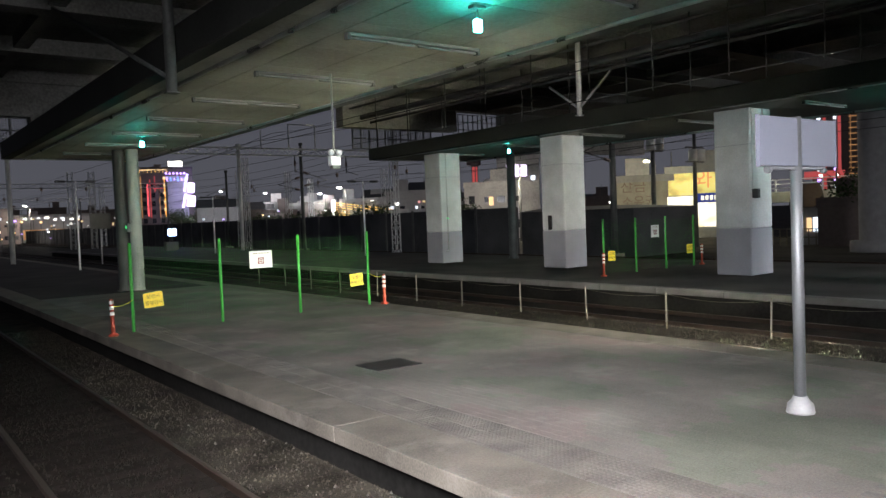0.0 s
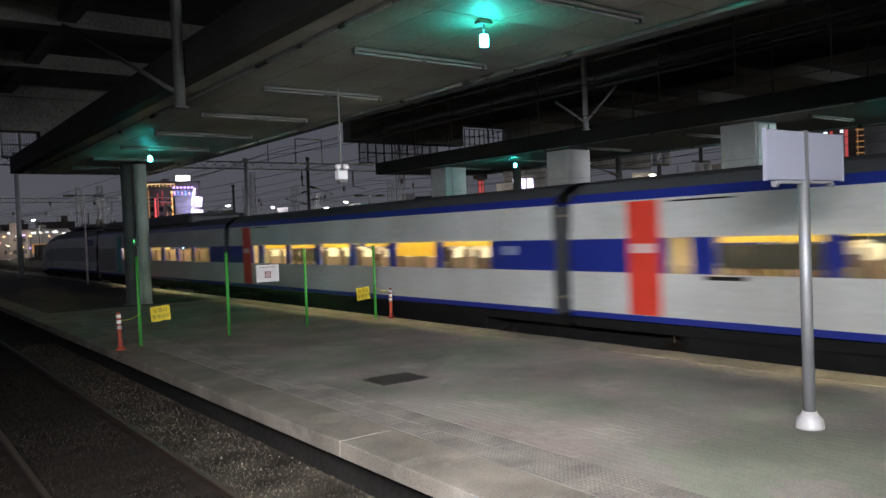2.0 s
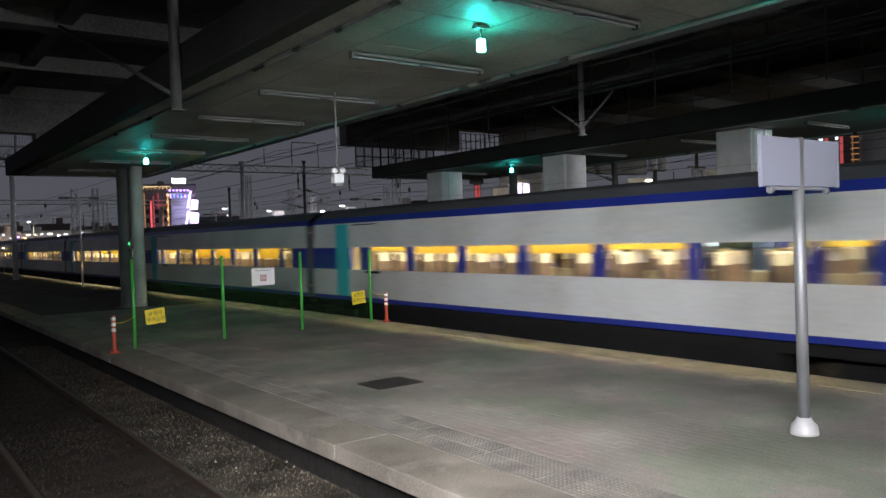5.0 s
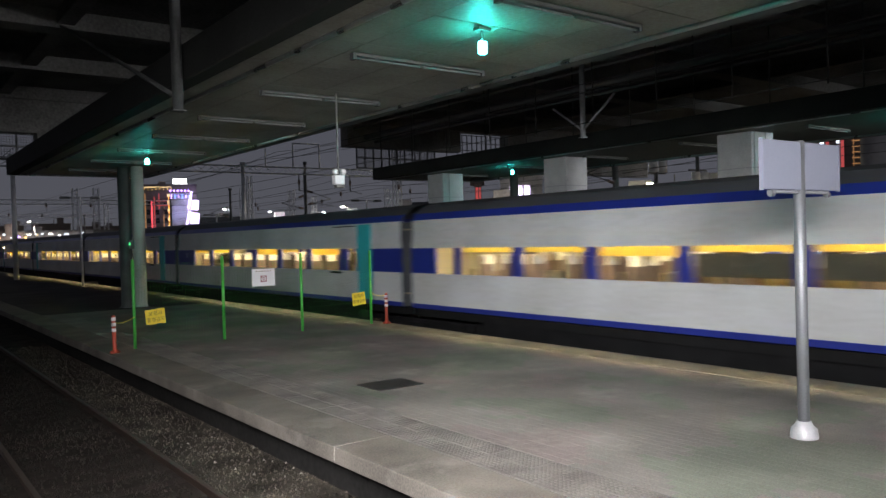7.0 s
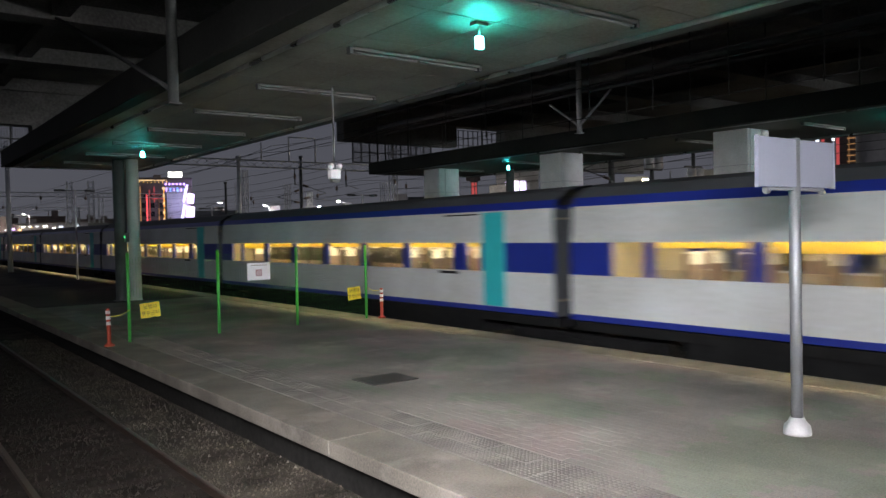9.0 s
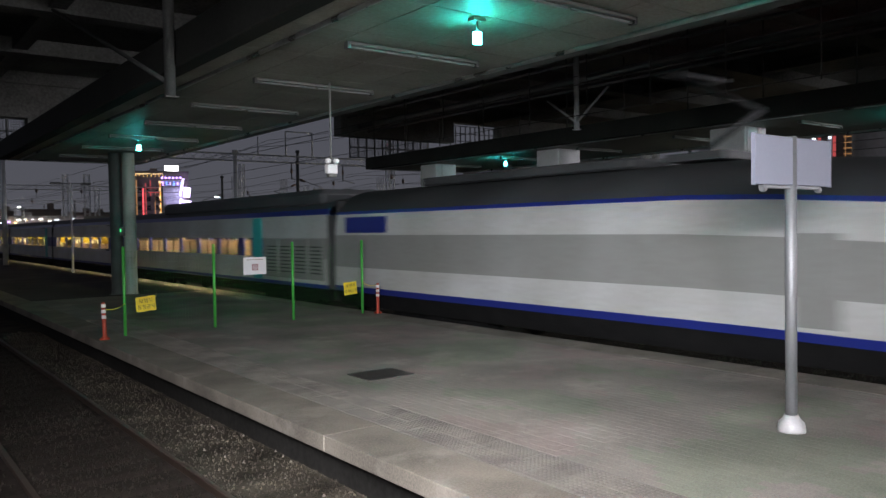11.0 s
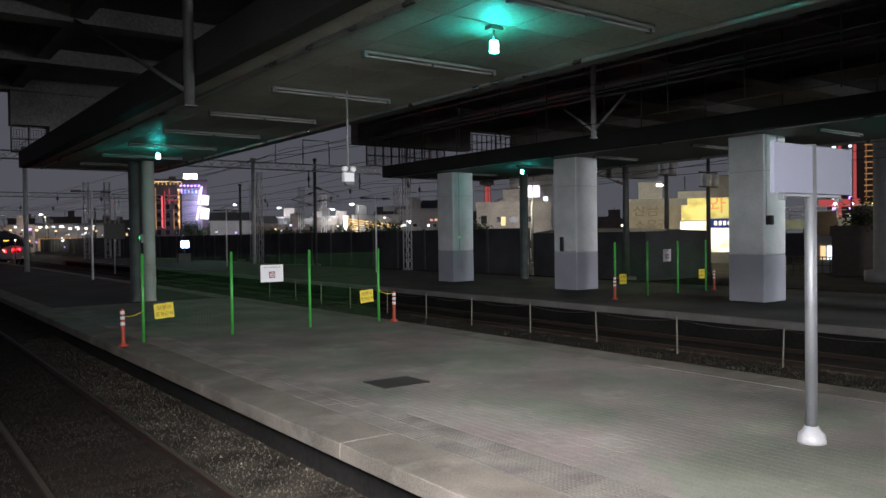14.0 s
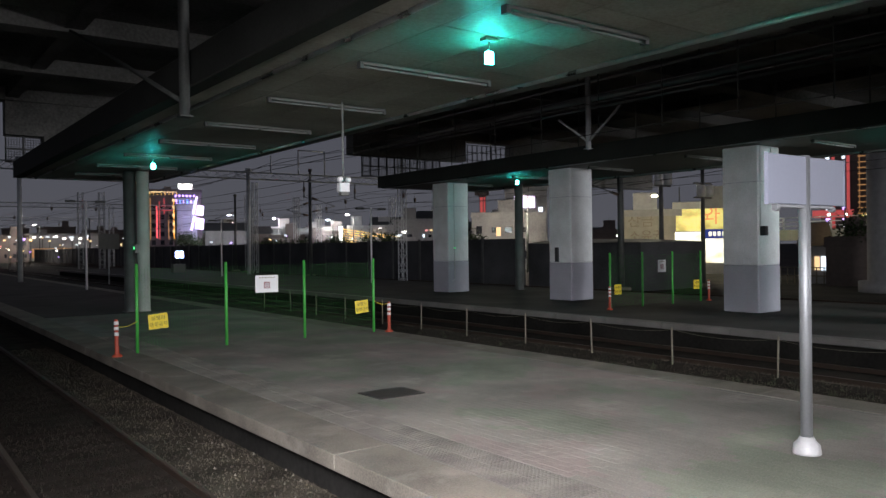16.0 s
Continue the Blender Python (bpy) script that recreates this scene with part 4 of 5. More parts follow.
def power_car(y, flip, lights):
    car = thing("power_car", "", "")
    for q in ("label", "category"):
        if q in car:
            del car[q]
    car.parent = train
    car.matrix_local = pose(0, y, 0, 0, 0, 180) if flip else pose(0, y, 0)
    S = [0, 0.1, 0.25, 0.45, 0.7, 1.0, 1.3, 1.6, 1.9, 2.3, 2.7, 3.1, 3.5, 3.9, 4.3, 4.7, 5.1, 5.6, 6.2, 7, 8, 9.5, 12, 16, 19, 20.8]
    groups = {}

    def kind(s, j):
        f = (FR[j] + FR[j + 1]) / 2
        if f < 0.12:
            return "underframe"
        if s > 5.0 and f < 0.167:
            return "blue_line"
        if s < 5.2:
            if f > 0.604 and 2.0 < s < 3.9:
                return "windscreen"
            if s >= 3.9 and f > 0.78:
                return "roof"
            return "nose_shell"
        if f < 0.33:
            return "lower_side"
        if f < 0.604:
            return "grey_side"
        if f < 0.78:
            return "upper_side"
        if f < 0.805:
            return "blue_cantrail"
        return "roof"

    mats = {"underframe": "t_under", "blue_line": "t_blue", "windscreen": "t_screen", "nose_shell": "t_white", "roof": "t_dark", "lower_side": "t_white", "grey_side": "t_grey", "upper_side": "t_white", "blue_cantrail": "t_blue"}
    for sa, sb in zip(S, S[1:]):
        for j in range(len(FR) - 1):
            bm = groups.setdefault(kind((sa + sb) / 2, j), bmesh.new())
            for side in (-1, 1):
                vs = []
                for s, jj in ((sa, j), (sb, j), (sb, j + 1), (sa, j + 1)):
                    zt, zb, w = interp(TOP, s), interp(BOT, s), interp(WID, s)
                    soft = WF[jj] if s > 4 else WF[jj] ** (1 + (4 - s) * 0.12)
                    vs.append(bm.verts.new((side * w * soft, -s, zb + (zt - zb) * FR[jj])))
                try:
                    bm.faces.new(vs).smooth = True
                except ValueError:
                    pass
    for nm, bm in groups.items():
        bmesh.ops.remove_doubles(bm, verts=bm.verts[:], dist=0.0005)
        part(nm, bm, M[mats[nm]], car)
    part("front_plate", boxes((-0.42, 0.42, -0.06, -0.005, 0.22, 0.5)), M["t_white"], car)
    part("end_wall", boxes((-1.35, 1.35, -20.8, -20.76, 0.1, 2.9)), M["t_dark"], car)
    for s in (-1, 1):
        bm = bmesh.new()
        # an emitter in an added black box, open to the front and above
        hx = s * 0.24
        if lights == "head":
            hy, hz = -0.36, 0.76
            hb = boxes((hx - 0.11, hx - 0.09, hy - 0.12, hy + 0.10, hz, hz + 0.14), (hx + 0.09, hx + 0.11, hy - 0.12, hy + 0.10, hz, hz + 0.14), (hx - 0.09, hx + 0.09, hy - 0.12, hy + 0.10, hz, hz + 0.006), (hx - 0.11, hx + 0.11, hy - 0.12, hy + 0.02, hz + 0.14, hz + 0.15), (hx - 0.11, hx + 0.11, hy - 0.13, hy - 0.12, hz, hz + 0.15))
        else:
            # extra emitter besides the tail lights; the box keeps it low over the track behind
            hy, hz = -0.87, 1.09
            hb = boxes((hx - 0.11, hx - 0.09, hy - 0.12, hy + 0.20, hz - 0.2, hz + 0.12), (hx + 0.09, hx + 0.11, hy - 0.12, hy + 0.20, hz - 0.2, hz + 0.12), (hx - 0.09, hx + 0.09, hy - 0.12, hy + 0.20, hz - 0.2, hz + 0.006), (hx - 0.11, hx + 0.11, hy - 0.12, hy + 0.20, hz + 0.12, hz + 0.13), (hx - 0.11, hx + 0.11, hy - 0.13, hy - 0.12, hz, hz + 0.13), (hx - 0.09, hx + 0.09, hy + 0.18, hy + 0.20, hz + 0.006, hz + 0.062))
        hs_ = part("lamp_housing", hb, M["black"], car, "black box added on the nose to shape the beam")
        part("beam_emitter", boxes((hx - 0.085, hx + 0.085, hy - 0.1, hy - 0.08, hz + 0.01, hz + (0.13 if lights == "head" else 0.05))), M["t_head" if lights == "head" else "t_beam"], hs_, "strong emitter for the lamp beam")
        if lights == "tail":
            grid = []
            for u in range(5):
                sv = 1.15 + 0.60 * u / 4
                lo, hi = 0.74, (0.77, 0.815, 0.825, 0.81, 0.77)[u]
                row = []
                for fv in (lo, (lo + hi) / 2, hi):
                    zt, zb, w = interp(TOP, sv), interp(BOT, sv), interp(WID, sv)
                    wf = interp(tuple(zip(FR, WF)), fv) ** (1 + (4 - sv) * 0.12)
                    row.append(bm.verts.new((s * (w * wf + 0.014), -sv + 0.012, zb + (zt - zb) * fv + 0.014)))
                grid.append(row)
            for u in range(4):
                for q in range(2):
                    bm.faces.new((grid[u][q], grid[u + 1][q], grid[u + 1][q + 1], grid[u][q + 1]))
        if lights == "tail":
            part("lamp_cluster", bm, M["t_tail"], car, "glowing red tail lights")
        else:
            bm.free()
        lg = part("emblem", boxes((s * (HW + 0.004) - 0.004, s * (HW + 0.004) + 0.004, -6.1, -5.1, 1.36, 1.66)), M["t_blue"], car, "blue plain emblem")
        part("emblem_patch", boxes((s * (HW + 0.01) - 0.004, s * (HW + 0.01) + 0.004, -5.9, -5.5, 1.4, 1.52)), M["t_red"], lg)
        part("cab_door", boxes((s * HW - 0.01, s * HW + 0.01, -7.6, -6.9, 0.6, 1.95)), M["t_grey"], car, "", 0.004)
        part("end_emblem", boxes((s * (HW + 0.002) - 0.006, s * (HW + 0.002) + 0.006, -20.2, -18.2, 2.0, 2.42)), M["t_blue"], car)
    if lights == "tail":
        part("cab_display", boxes((0.35, 0.88, -2.96, -2.92, 2.13, 2.26)), M["t_amber"], car, "amber lit cab display")
    # roof gear and the raised current collector
    part("roof_box", boxes((-0.75, 0.75, -17.6, -11.0, 3.15, 3.35)), M["t_dark"], car, "", 0.04)
    pg = part("current_collector", boxes((-0.6, 0.6, -10.4, -9.2, 3.2, 3.34)), M["t_dark"], car, "dark folding current collector")
    if flip:
        part("lower_arm", bars(((0, -10.2, 3.3), (0, -8.9, 4.0), 0.05, 6)), M["t_dark"], pg)
        part("upper_arm", bars(((0, -8.9, 4.0), (0, -10.3, 4.7), 0.04, 6)), M["t_dark"], pg)
        part("contact_head", bars(((-0.8, -10.3, 4.72), (0.8, -10.3, 4.72), 0.03, 6), ((-0.8, -10.0, 4.72), (0.8, -10.0, 4.72), 0.03, 6)), M["t_dark"], pg)
    for yy in (-4.6, -16.6):
        bogie(car, yy)


def motor_trailer(y, flip, door):
    """The coach behind a power car: a louvred machine room, a door and a short cabin."""
    car = thing("motor_trailer", "", "")
    for q in ("label", "category"):
        if q in car:
            del car[q]
    car.parent = train
    car.matrix_local = pose(0, y - LEN_MOTOR, 0, 0, 0, 180) if flip else pose(0, y, 0)
    r = ring(3.0)
    ya, yb, ym = -0.22, -(LEN_MOTOR - 0.22), -4.6
    for nm, a, b, m in (("skirt", 1, 2, "t_blue"), ("lower_side", 2, 3, "t_white"), ("upper_side", 4, 5, "t_white"), ("cantrail", 5, 6, "t_blue"), ("roof", 6, 9, "t_roof")):
        bm = bmesh.new()
        strip(bm, ya, yb, r[a:b + 1])
        part(nm, bm, M[m], car)
    for i in range(4):
        for s in (-1, 1):
            y0 = -0.45 - i * 0.98
            lv = part("louvre_panel", boxes((s * HW - 0.02, s * HW + 0.015, y0 - 0.94, y0, 0.62, 1.84)), M["t_grey"], car, "grey louvred panel", 0.01)
            part("louvre_grille", boxes(*[(s * HW - 0.02, s * HW + 0.024, y0 - 0.80, y0 - 0.14, 0.8 + q * 0.11, 0.84 + q * 0.11) for q in range(8)]), M["t_dark"], lv)
    win = [(5.45, 6.15)] + [(6.55 + 2.03 * i, 8.32 + 2.03 * i) for i in range(6)]
    edges = [4.6] + [e for w in win for e in w] + [LEN_MOTOR - 0.22]
    for a, b in zip(edges[::2], edges[1::2]):
        for s in (-1, 1):
            part("window_pier", boxes((s * (HW - 0.036) - 0.034, s * (HW - 0.036) + 0.034, -b, -a, B3, B4)), M["t_blue"], car)
    for s in (-1, 1):
        part("side_wall", boxes((s * (HW - 0.04) - 0.02, s * (HW - 0.04) + 0.02, ym, ya, B3, B4)), M["t_grey"], car)
    part("roof_fairing", boxes((-1.15, 1.15, -15.5, -1.0, 2.75, 3.3)), M["t_roof"], car, "grey raised roof fairing", 0.15)
    bm = boxes((-HW + 0.08, HW - 0.08, yb, ym, 0.70, 0.74), (-HW + 0.08, HW - 0.08, yb, ym, 2.3, 2.34), (-0.06, 0.06, yb, ym, 0.74, 1.3), (-HW + 0.08, HW - 0.08, ym - 0.03, ym, 0.74, 2.3), (-HW + 0.08, HW - 0.08, yb, yb + 0.03, 0.4, 2.5))
    part("cabin", bm, M["t_cabin"], car)
    sb = bmesh.new()
    for i in range(13):
        for x in (-1.05, -0.58, 0.58, 1.05):
            box(sb, x - 0.21, x + 0.21, -7.0 - i * 0.98 - 0.06, -7.0 - i * 0.98 + 0.06, 1.0, 1.7)
    part("seats", sb, M["t_seat"], car)
    part("cabin_lamp", boxes((-1.24, -1.12, yb + 0.4, ym - 0.4, 2.26, 2.28), (1.12, 1.24, yb + 0.4, ym - 0.4, 2.26, 2.28)), M["t_lamp"], car)
    part("end_wall", boxes((-HW + 0.02, HW - 0.02, ya - 0.02, ya, 0.4, 2.5)), M["t_dark"], car)
    part("end_wall", boxes((-HW + 0.02, HW - 0.02, yb - 0.02, yb - 0.004, 0.4, 2.5)), M["t_dark"], car)
    part("underframe", boxes((-1.3, 1.3, yb, ya, 0.05, 0.366)), M["t_under"], car)
    part("gangway", K["gangway"], None, car)
    for i, (a, b) in enumerate(win):
        me = mesh("window_pane", boxes((-0.004, 0.004, -(b - a) / 2, (b - a) / 2, B3, B4)), M["t_glass"])
        for s in (-1, 1):
            ob = part("window_pane", me, None, car)
            ob.location, ob.visible_shadow = (s * (HW - 0.02), -(a + b) / 2, 0), False
    for s in (-1, 1):
        part("door", K[door], None, car, "teal coach door").location = (s * (HW + 0.004), -4.95, 0)
    for yy in (-3.4, -17.2):
        bogie(car, yy)


TOTAL = 2 * (LEN_POWER + LEN_MOTOR) + 16 * LEN_CAR
power_car(0, False, "head")
motor_trailer(-LEN_POWER, False, "door_teal")
for i in range(16):
    coach(-(LEN_POWER + LEN_MOTOR) - i * LEN_CAR, "door_red" if i < 3 else "door_teal", i >= 8, i not in (0, 2, 9))
motor_trailer(-(TOTAL - LEN_POWER - LEN_MOTOR), True, "door_teal")
power_car(-TOTAL, True, "tail")


def motions():
    walk(train, [(t * 0.5, pose(CX, nose_at(t * 0.5), 0)) for t in range(33)])


# ---- yard: masts, portals, wires ----
def lattice(bm, a, b, w, step, r):
    """A square lattice mast or beam from a to b."""
    a, b = Vector(a), Vector(b)
    d = (b - a).normalized()
    s = d.cross(Vector((0, 0, 1)) if abs(d.z) < 0.9 else Vector((1, 0, 0))).normalized()
    t = d.cross(s)
    c = [(s * i + t * j) * w / 2 for i, j in ((-1, -1), (1, -1), (1, 1), (-1, 1))]
    for q in c:
        bar(bm, a + q, b + q, r, 5)
    n = max(2, int((b - a).length / step))
    for k in range(n):
        p, e = a + (b - a) * k / n, a + (b - a) * (k + 1) / n
        for i in range(4):
            u, v = c[i], c[(i + 1) % 4]
            bar(bm, p + (u if k % 2 else v), e + (v if k % 2 else u), r * 0.6, 4)


def tube_mast(x, y, h, r=0.17, mat="galv"):
    top = thing("mast", "grey tubular steel catenary mast", "mast", (x, y, -0.72), "catenary masts")
    part("shaft", bars(((0, 0, 0.3), (0, 0, h), r, 14, r * 0.85)), M[mat], top)
    part("footing", boxes((-0.4, 0.4, -0.4, 0.4, 0, 0.32)), M["coping"], top, "", 0.02)
    part("cap", bars(((0, 0, h), (0, 0, h + 0.25), r * 1.3, 10)), M[mat], top)
    return top


def lattice_mast(x, y, h, w=0.42):
    top = thing("lattice_mast", "grey steel lattice catenary mast", "mast", (x, y, -0.72), "lattice masts")
    bm = bmesh.new()
    lattice(bm, (0, 0, 0.3), (0, 0, h), w, 0.5, 0.035)
    part("lattice_shaft", bm, M["galv"], top)
    part("footing", boxes((-0.4, 0.4, -0.4, 0.4, 0, 0.32)), M["coping"], top, "", 0.02)
    return top


def cantilever(mast, z, s):
    """A swinging bracket with insulators that holds the wires of one track."""
    c = part("cantilever", bars(((0, 0, z), (s * 2.4, 0, z + 0.55), 0.035, 6), ((0, 0, z + 1.3), (s * 2.4, 0, z + 0.55), 0.03, 6), ((s * 0.8, 0, z + 0.15), (s * 2.9, 0, z - 0.1), 0.025, 6)), M["dark_steel"], mast)
    part("insulator", bars(((s * 0.25, 0, z + 0.06), (s * 0.7, 0, z + 0.16), 0.09, 8)), M["t_seat"], c)
    part("insulator", bars(((s * 0.2, 0, z + 1.24), (s * 0.65, 0, z + 1.1), 0.09, 8)), M["t_seat"], c)


tube_mast(8.45, 60, 9.1)
tube_mast(25.0, 60, 9.1)
lattice_mast(30.3, 45.4, 10)
cantilever(tube_mast(30.9, 60.6, 9.4, 0.13, "dark_steel"), 5.9, 1)
cantilever(tube_mast(34.9, 29.6, 9.0, 0.2, "dark_steel"), 5.6, -1)
lattice_mast(31.5, 74, 9.5)
for x, y in ((33.6, 66), (35.0, 88), (8.0, 110), (35, 110), (-12, 110), (-14, 60), (35.5, 165), (7.5, 165), (-13, 165)):
    cantilever(tube_mast(x, y, 9.0, 0.15, "dark_steel"), 5.8, -1 if x > 20 else 1)


def portal(y, xa, xb, z):
    top = thing("portal_beam", "grey lattice portal beam across the tracks", "gantry", (0, y, 0))
    bm = bmesh.new()
    lattice(bm, (xa, 0, z), (xb, 0, z), 0.55, 0.8, 0.035)
    part("lattice_beam", bm, M["galv"], top)
    for k, x in enumerate((xa + 4, xa + 9, xb - 8, xb - 3)):
        d = part("dropper", bars(((x, 0, z - 0.3), (x, 0, z - 1.7), 0.05, 6), ((x, 0, z - 1.6), (x + 1.2, 0, z - 1.9), 0.03, 6)), M["dark_steel"], top)
        part("insulator", bars(((x, 0, z - 0.75), (x, 0, z - 1.15), 0.10, 8)), M["t_seat"], d)
    return top


pb = portal(60, -14, 38, 8.05)
part("top_frame", bars(((29.5, 0, 8.3), (29.5, 0, 10.4), 0.06, 6), ((32.0, 0, 8.3), (32.0, 0, 10.4), 0.06, 6), ((29.5, 0, 10.4), (32.0, 0, 10.4), 0.06, 6), ((27.0, 0, 8.3), (27.0, 0, 9.8), 0.05, 6)), M["galv"], pb)
portal(110, -14, 37, 8.0)
portal(165, -16, 38, 8.2)
portal(230, -20, 38, 8.6)

for cx in (12.2, 15.6, 29.5, 33.2, -4.5):
    ya = 33 if cx < 0 else -30
    for z, sag, r in ((5.05, 0.0, 0.012), (6.1, 0.0, 0.012)):
        rope("overhead_wire", (cx, ya, z), (cx, 330.2 if cx < 0 else 320, z), sag, r, M["wire"], "black overhead contact wire above the track", "wire", 4, "overhead wires")
for x, z, dx in ((26.5, 8.9, 0.0), (28.0, 9.6, 2.0), (34.5, 7.6, 1.0), (35.4, 8.4, -1), (8.5, 9.0, -2), (36.5, 6.9, 0), (38, 6.2, 1)):
    for ya, yb in ((22, 60), (60, 110), (110, 170)):
        rope("feeder_wire", (x + dx * (ya - 60) / 60, ya, z), (x + dx * (yb - 60) / 60, yb, z), 0.7, 0.018, M["wire"], "black feeder cable slung between masts", "wire", 8, "feeder cables")


for k, (cx, y) in enumerate(((29.5, 44), (29.5, 52), (29.5, 68), (33.2, 48), (33.2, 62), (33.2, 76), (29.5, 84), (12.2, 70), (15.6, 70), (12.2, 90), (15.6, 92), (-4.5, 70), (-4.5, 92), (-4.5, 128))):
    dr = thing("wire_dropper", "thin dropper with an insulator between two overhead wires", "insulator", (cx, y, 0), "droppers of the overhead wires")
    part("dropper_rod", bars(((0, 0, 5.05), (0, 0, 6.1), 0.012, 4)), M["wire"], dr)
    part("insulator", bars(((0, 0, 5.45), (0, 0, 5.75), 0.09, 8)), M["t_seat"], dr)


def lamp_post(x, y, h):
    top = thing("lamp_post", "thin white lamp post with two unlit arms", "street lamp", (x, y, -0.72), "yard lamp posts")
    part("pole", bars(((0, 0, 0), (0, 0, h + 0.72), 0.06, 10, 0.045)), M["reflector"], top)
    part("cross_bar", bars(((-0.55, 0, h + 0.68), (0.55, 0, h + 0.68), 0.03, 6)), M["dark_steel"], top)
    for s in (-1, 1):
        part("lamp_head", boxes((s * 0.75 - 0.26, s * 0.75 + 0.26, -0.1, 0.1, h + 0.62, h + 0.74)), M["dark_steel"], top, "", 0.03)
    return top


for x, y, h in ((9.6, 44.9, 4.8), (24.0, 39.1, 4.4), (21.9, 57.6, 4.3), (7.6, 75, 4.6)):
    lamp_post(x - 0.12, y, h)

sig = thing("signal_lamp", "bright white-blue signal lamp on a low grey cabinet", "signal", (22.75, 71, -0.72))
part("cabinet", boxes((-0.55, 0.55, -0.4, 0.4, 0, 1.5)), M["fixture"], sig, "", 0.02)
part("post", bars(((0, -0.2, 1.5), (0, -0.2, 2.2), 0.05, 8)), M["dark_steel"], sig)
for dx, dz in ((-0.2, 2.2), (0.2, 2.2), (0.2, 2.5), (-0.2, 2.5)):
    part("lens", bars(((dx, -0.42, dz), (dx, -0.5, dz), 0.19, 14)), glow("signal_white", (0.34, 0.48, 1.0), 11) if dx == -0.2 and dz == 2.2 else bpy.data.materials["signal_white"], sig, "bright white-blue lens")
part("housing", boxes((-0.45, 0.45, -0.42, -0.15, 1.98, 2.74)), M["black"], sig, "", 0.03)
brd = thing("stop_board", "pale square board on a post beside the track", "track sign", (14.9, 63, -0.72))
part("post", bars(((0, 0, 0), (0, 0, 3.0), 0.05, 8)), M["galv"], brd)
part("board", boxes((-0.75, 0.75, -0.07, -0.02, 2.9, 4.1)), M["fixture"], brd, "", 0.01)
for x, y, z, c in ((10.28, 40.0, 0.45, (1.0, 0.03, 0.02)), (7.5, 95.0, 0.6, (0.9, 0.95, 1.0)), (10.6, 82, 2.2, (1.0, 0.8, 0.5))):
    s = thing("ground_signal", "small lit signal on a short post", "signal", (x, y, -0.72))
    part("post", bars(((0, 0, 0), (0, 0, z + 0.72), 0.04, 8)), M["dark_steel"], s)
    gm_ = glow("signal_point", c, 9)
    part("lens", boxes((-0.05, 0.05, -0.06, 0.0, z + 0.72, z + 0.82)), gm_, s, "lit lens")

# ---- boundary wall ----
bw = solid("wall_boundary", boxes((36.0, 36.3, 39.2, 420, -0.72, 2.55)), M["barrier"], "long dark noise barrier behind the tracks", kind="structure")
for k in range(70):
    y = 39.4 + k * 4.0
    part("wall_post", boxes((35.9, 36.0, y - 0.1, y + 0.1, -0.72, 2.66)), M["dark_steel"], bw)
lw = solid("wall_far", boxes((-60, 5, 330, 330.4, -0.72, 6.6)), M["barrier"], "dark wall at the far end of the yard", kind="structure")

# ---- city ----
city_r = random.Random(42)
M["house"] = material("city_render", (0.42, 0.415, 0.42), 0.85, var=0.25, scale=0.15, fine=3, each=0.35)
M["house_dark"] = material("city_brick", (0.16, 0.13, 0.12), 0.85, var=0.3, scale=0.2, fine=4, each=0.3)
M["pale_wall"] = material("weathered_pale_wall", (0.38, 0.38, 0.39), 0.85, var=0.35, scale=0.35, fine=5)
M["roofing"] = material("city_roof", (0.07, 0.075, 0.08), 0.8, var=0.3, scale=0.3, fine=4)
M["dark_pane"] = material("dark_pane", (0.02, 0.022, 0.028), 0.1, var=0.1)
WARM, COOL, PINK = glow("warm_window", (1.0, 0.70, 0.36), 1.1), glow("cool_window", (0.78, 0.88, 1.0), 2.2), glow("pink_light", (1.0, 0.42, 0.42), 1.0)
WHITE, VIOLET, REDN, BLUEN, YELN, AMBER = glow("white_sign", (1.0, 0.97, 0.92), 5.0), glow("violet_sign", (0.55, 0.34, 1.0), 3.0), glow("red_neon", (1.0, 0.10, 0.12), 2.2), glow("blue_neon", (0.15, 0.30, 1.0), 3.0), glow("yellow_neon", (1.0, 0.62, 0.15), 1.6), glow("amber_lamp", (1.0, 0.6, 0.25), 4)
DIMO, DIMR, VIOLW = glow("dim_orange", (1.0, 0.5, 0.2), 0.35), glow("dim_red", (1.0, 0.16, 0.16), 0.4), glow("violet_white_sign", (0.80, 0.66, 1.0), 2.6)
AMBERS = glow("amber_neon", (1.0, 0.45, 0.08), 1.6)
unit = {m.name: mesh("lit_pane", boxes((-0.5, 0.5, -0.05, 0.0, -0.5, 0.5)), m) for m in (WARM, COOL, PINK, M["dark_pane"], WHITE, VIOLET, REDN, BLUEN, YELN, AMBER, AMBERS, DIMO, DIMR, VIOLW)}


def pane_at(parent, mat, x, z, w, h, name="window", y=-0.02):
    ob = part(name, unit[mat.name], None, parent)
    ob.location, ob.scale = (x, y, z), (w, 1, h)
    return ob


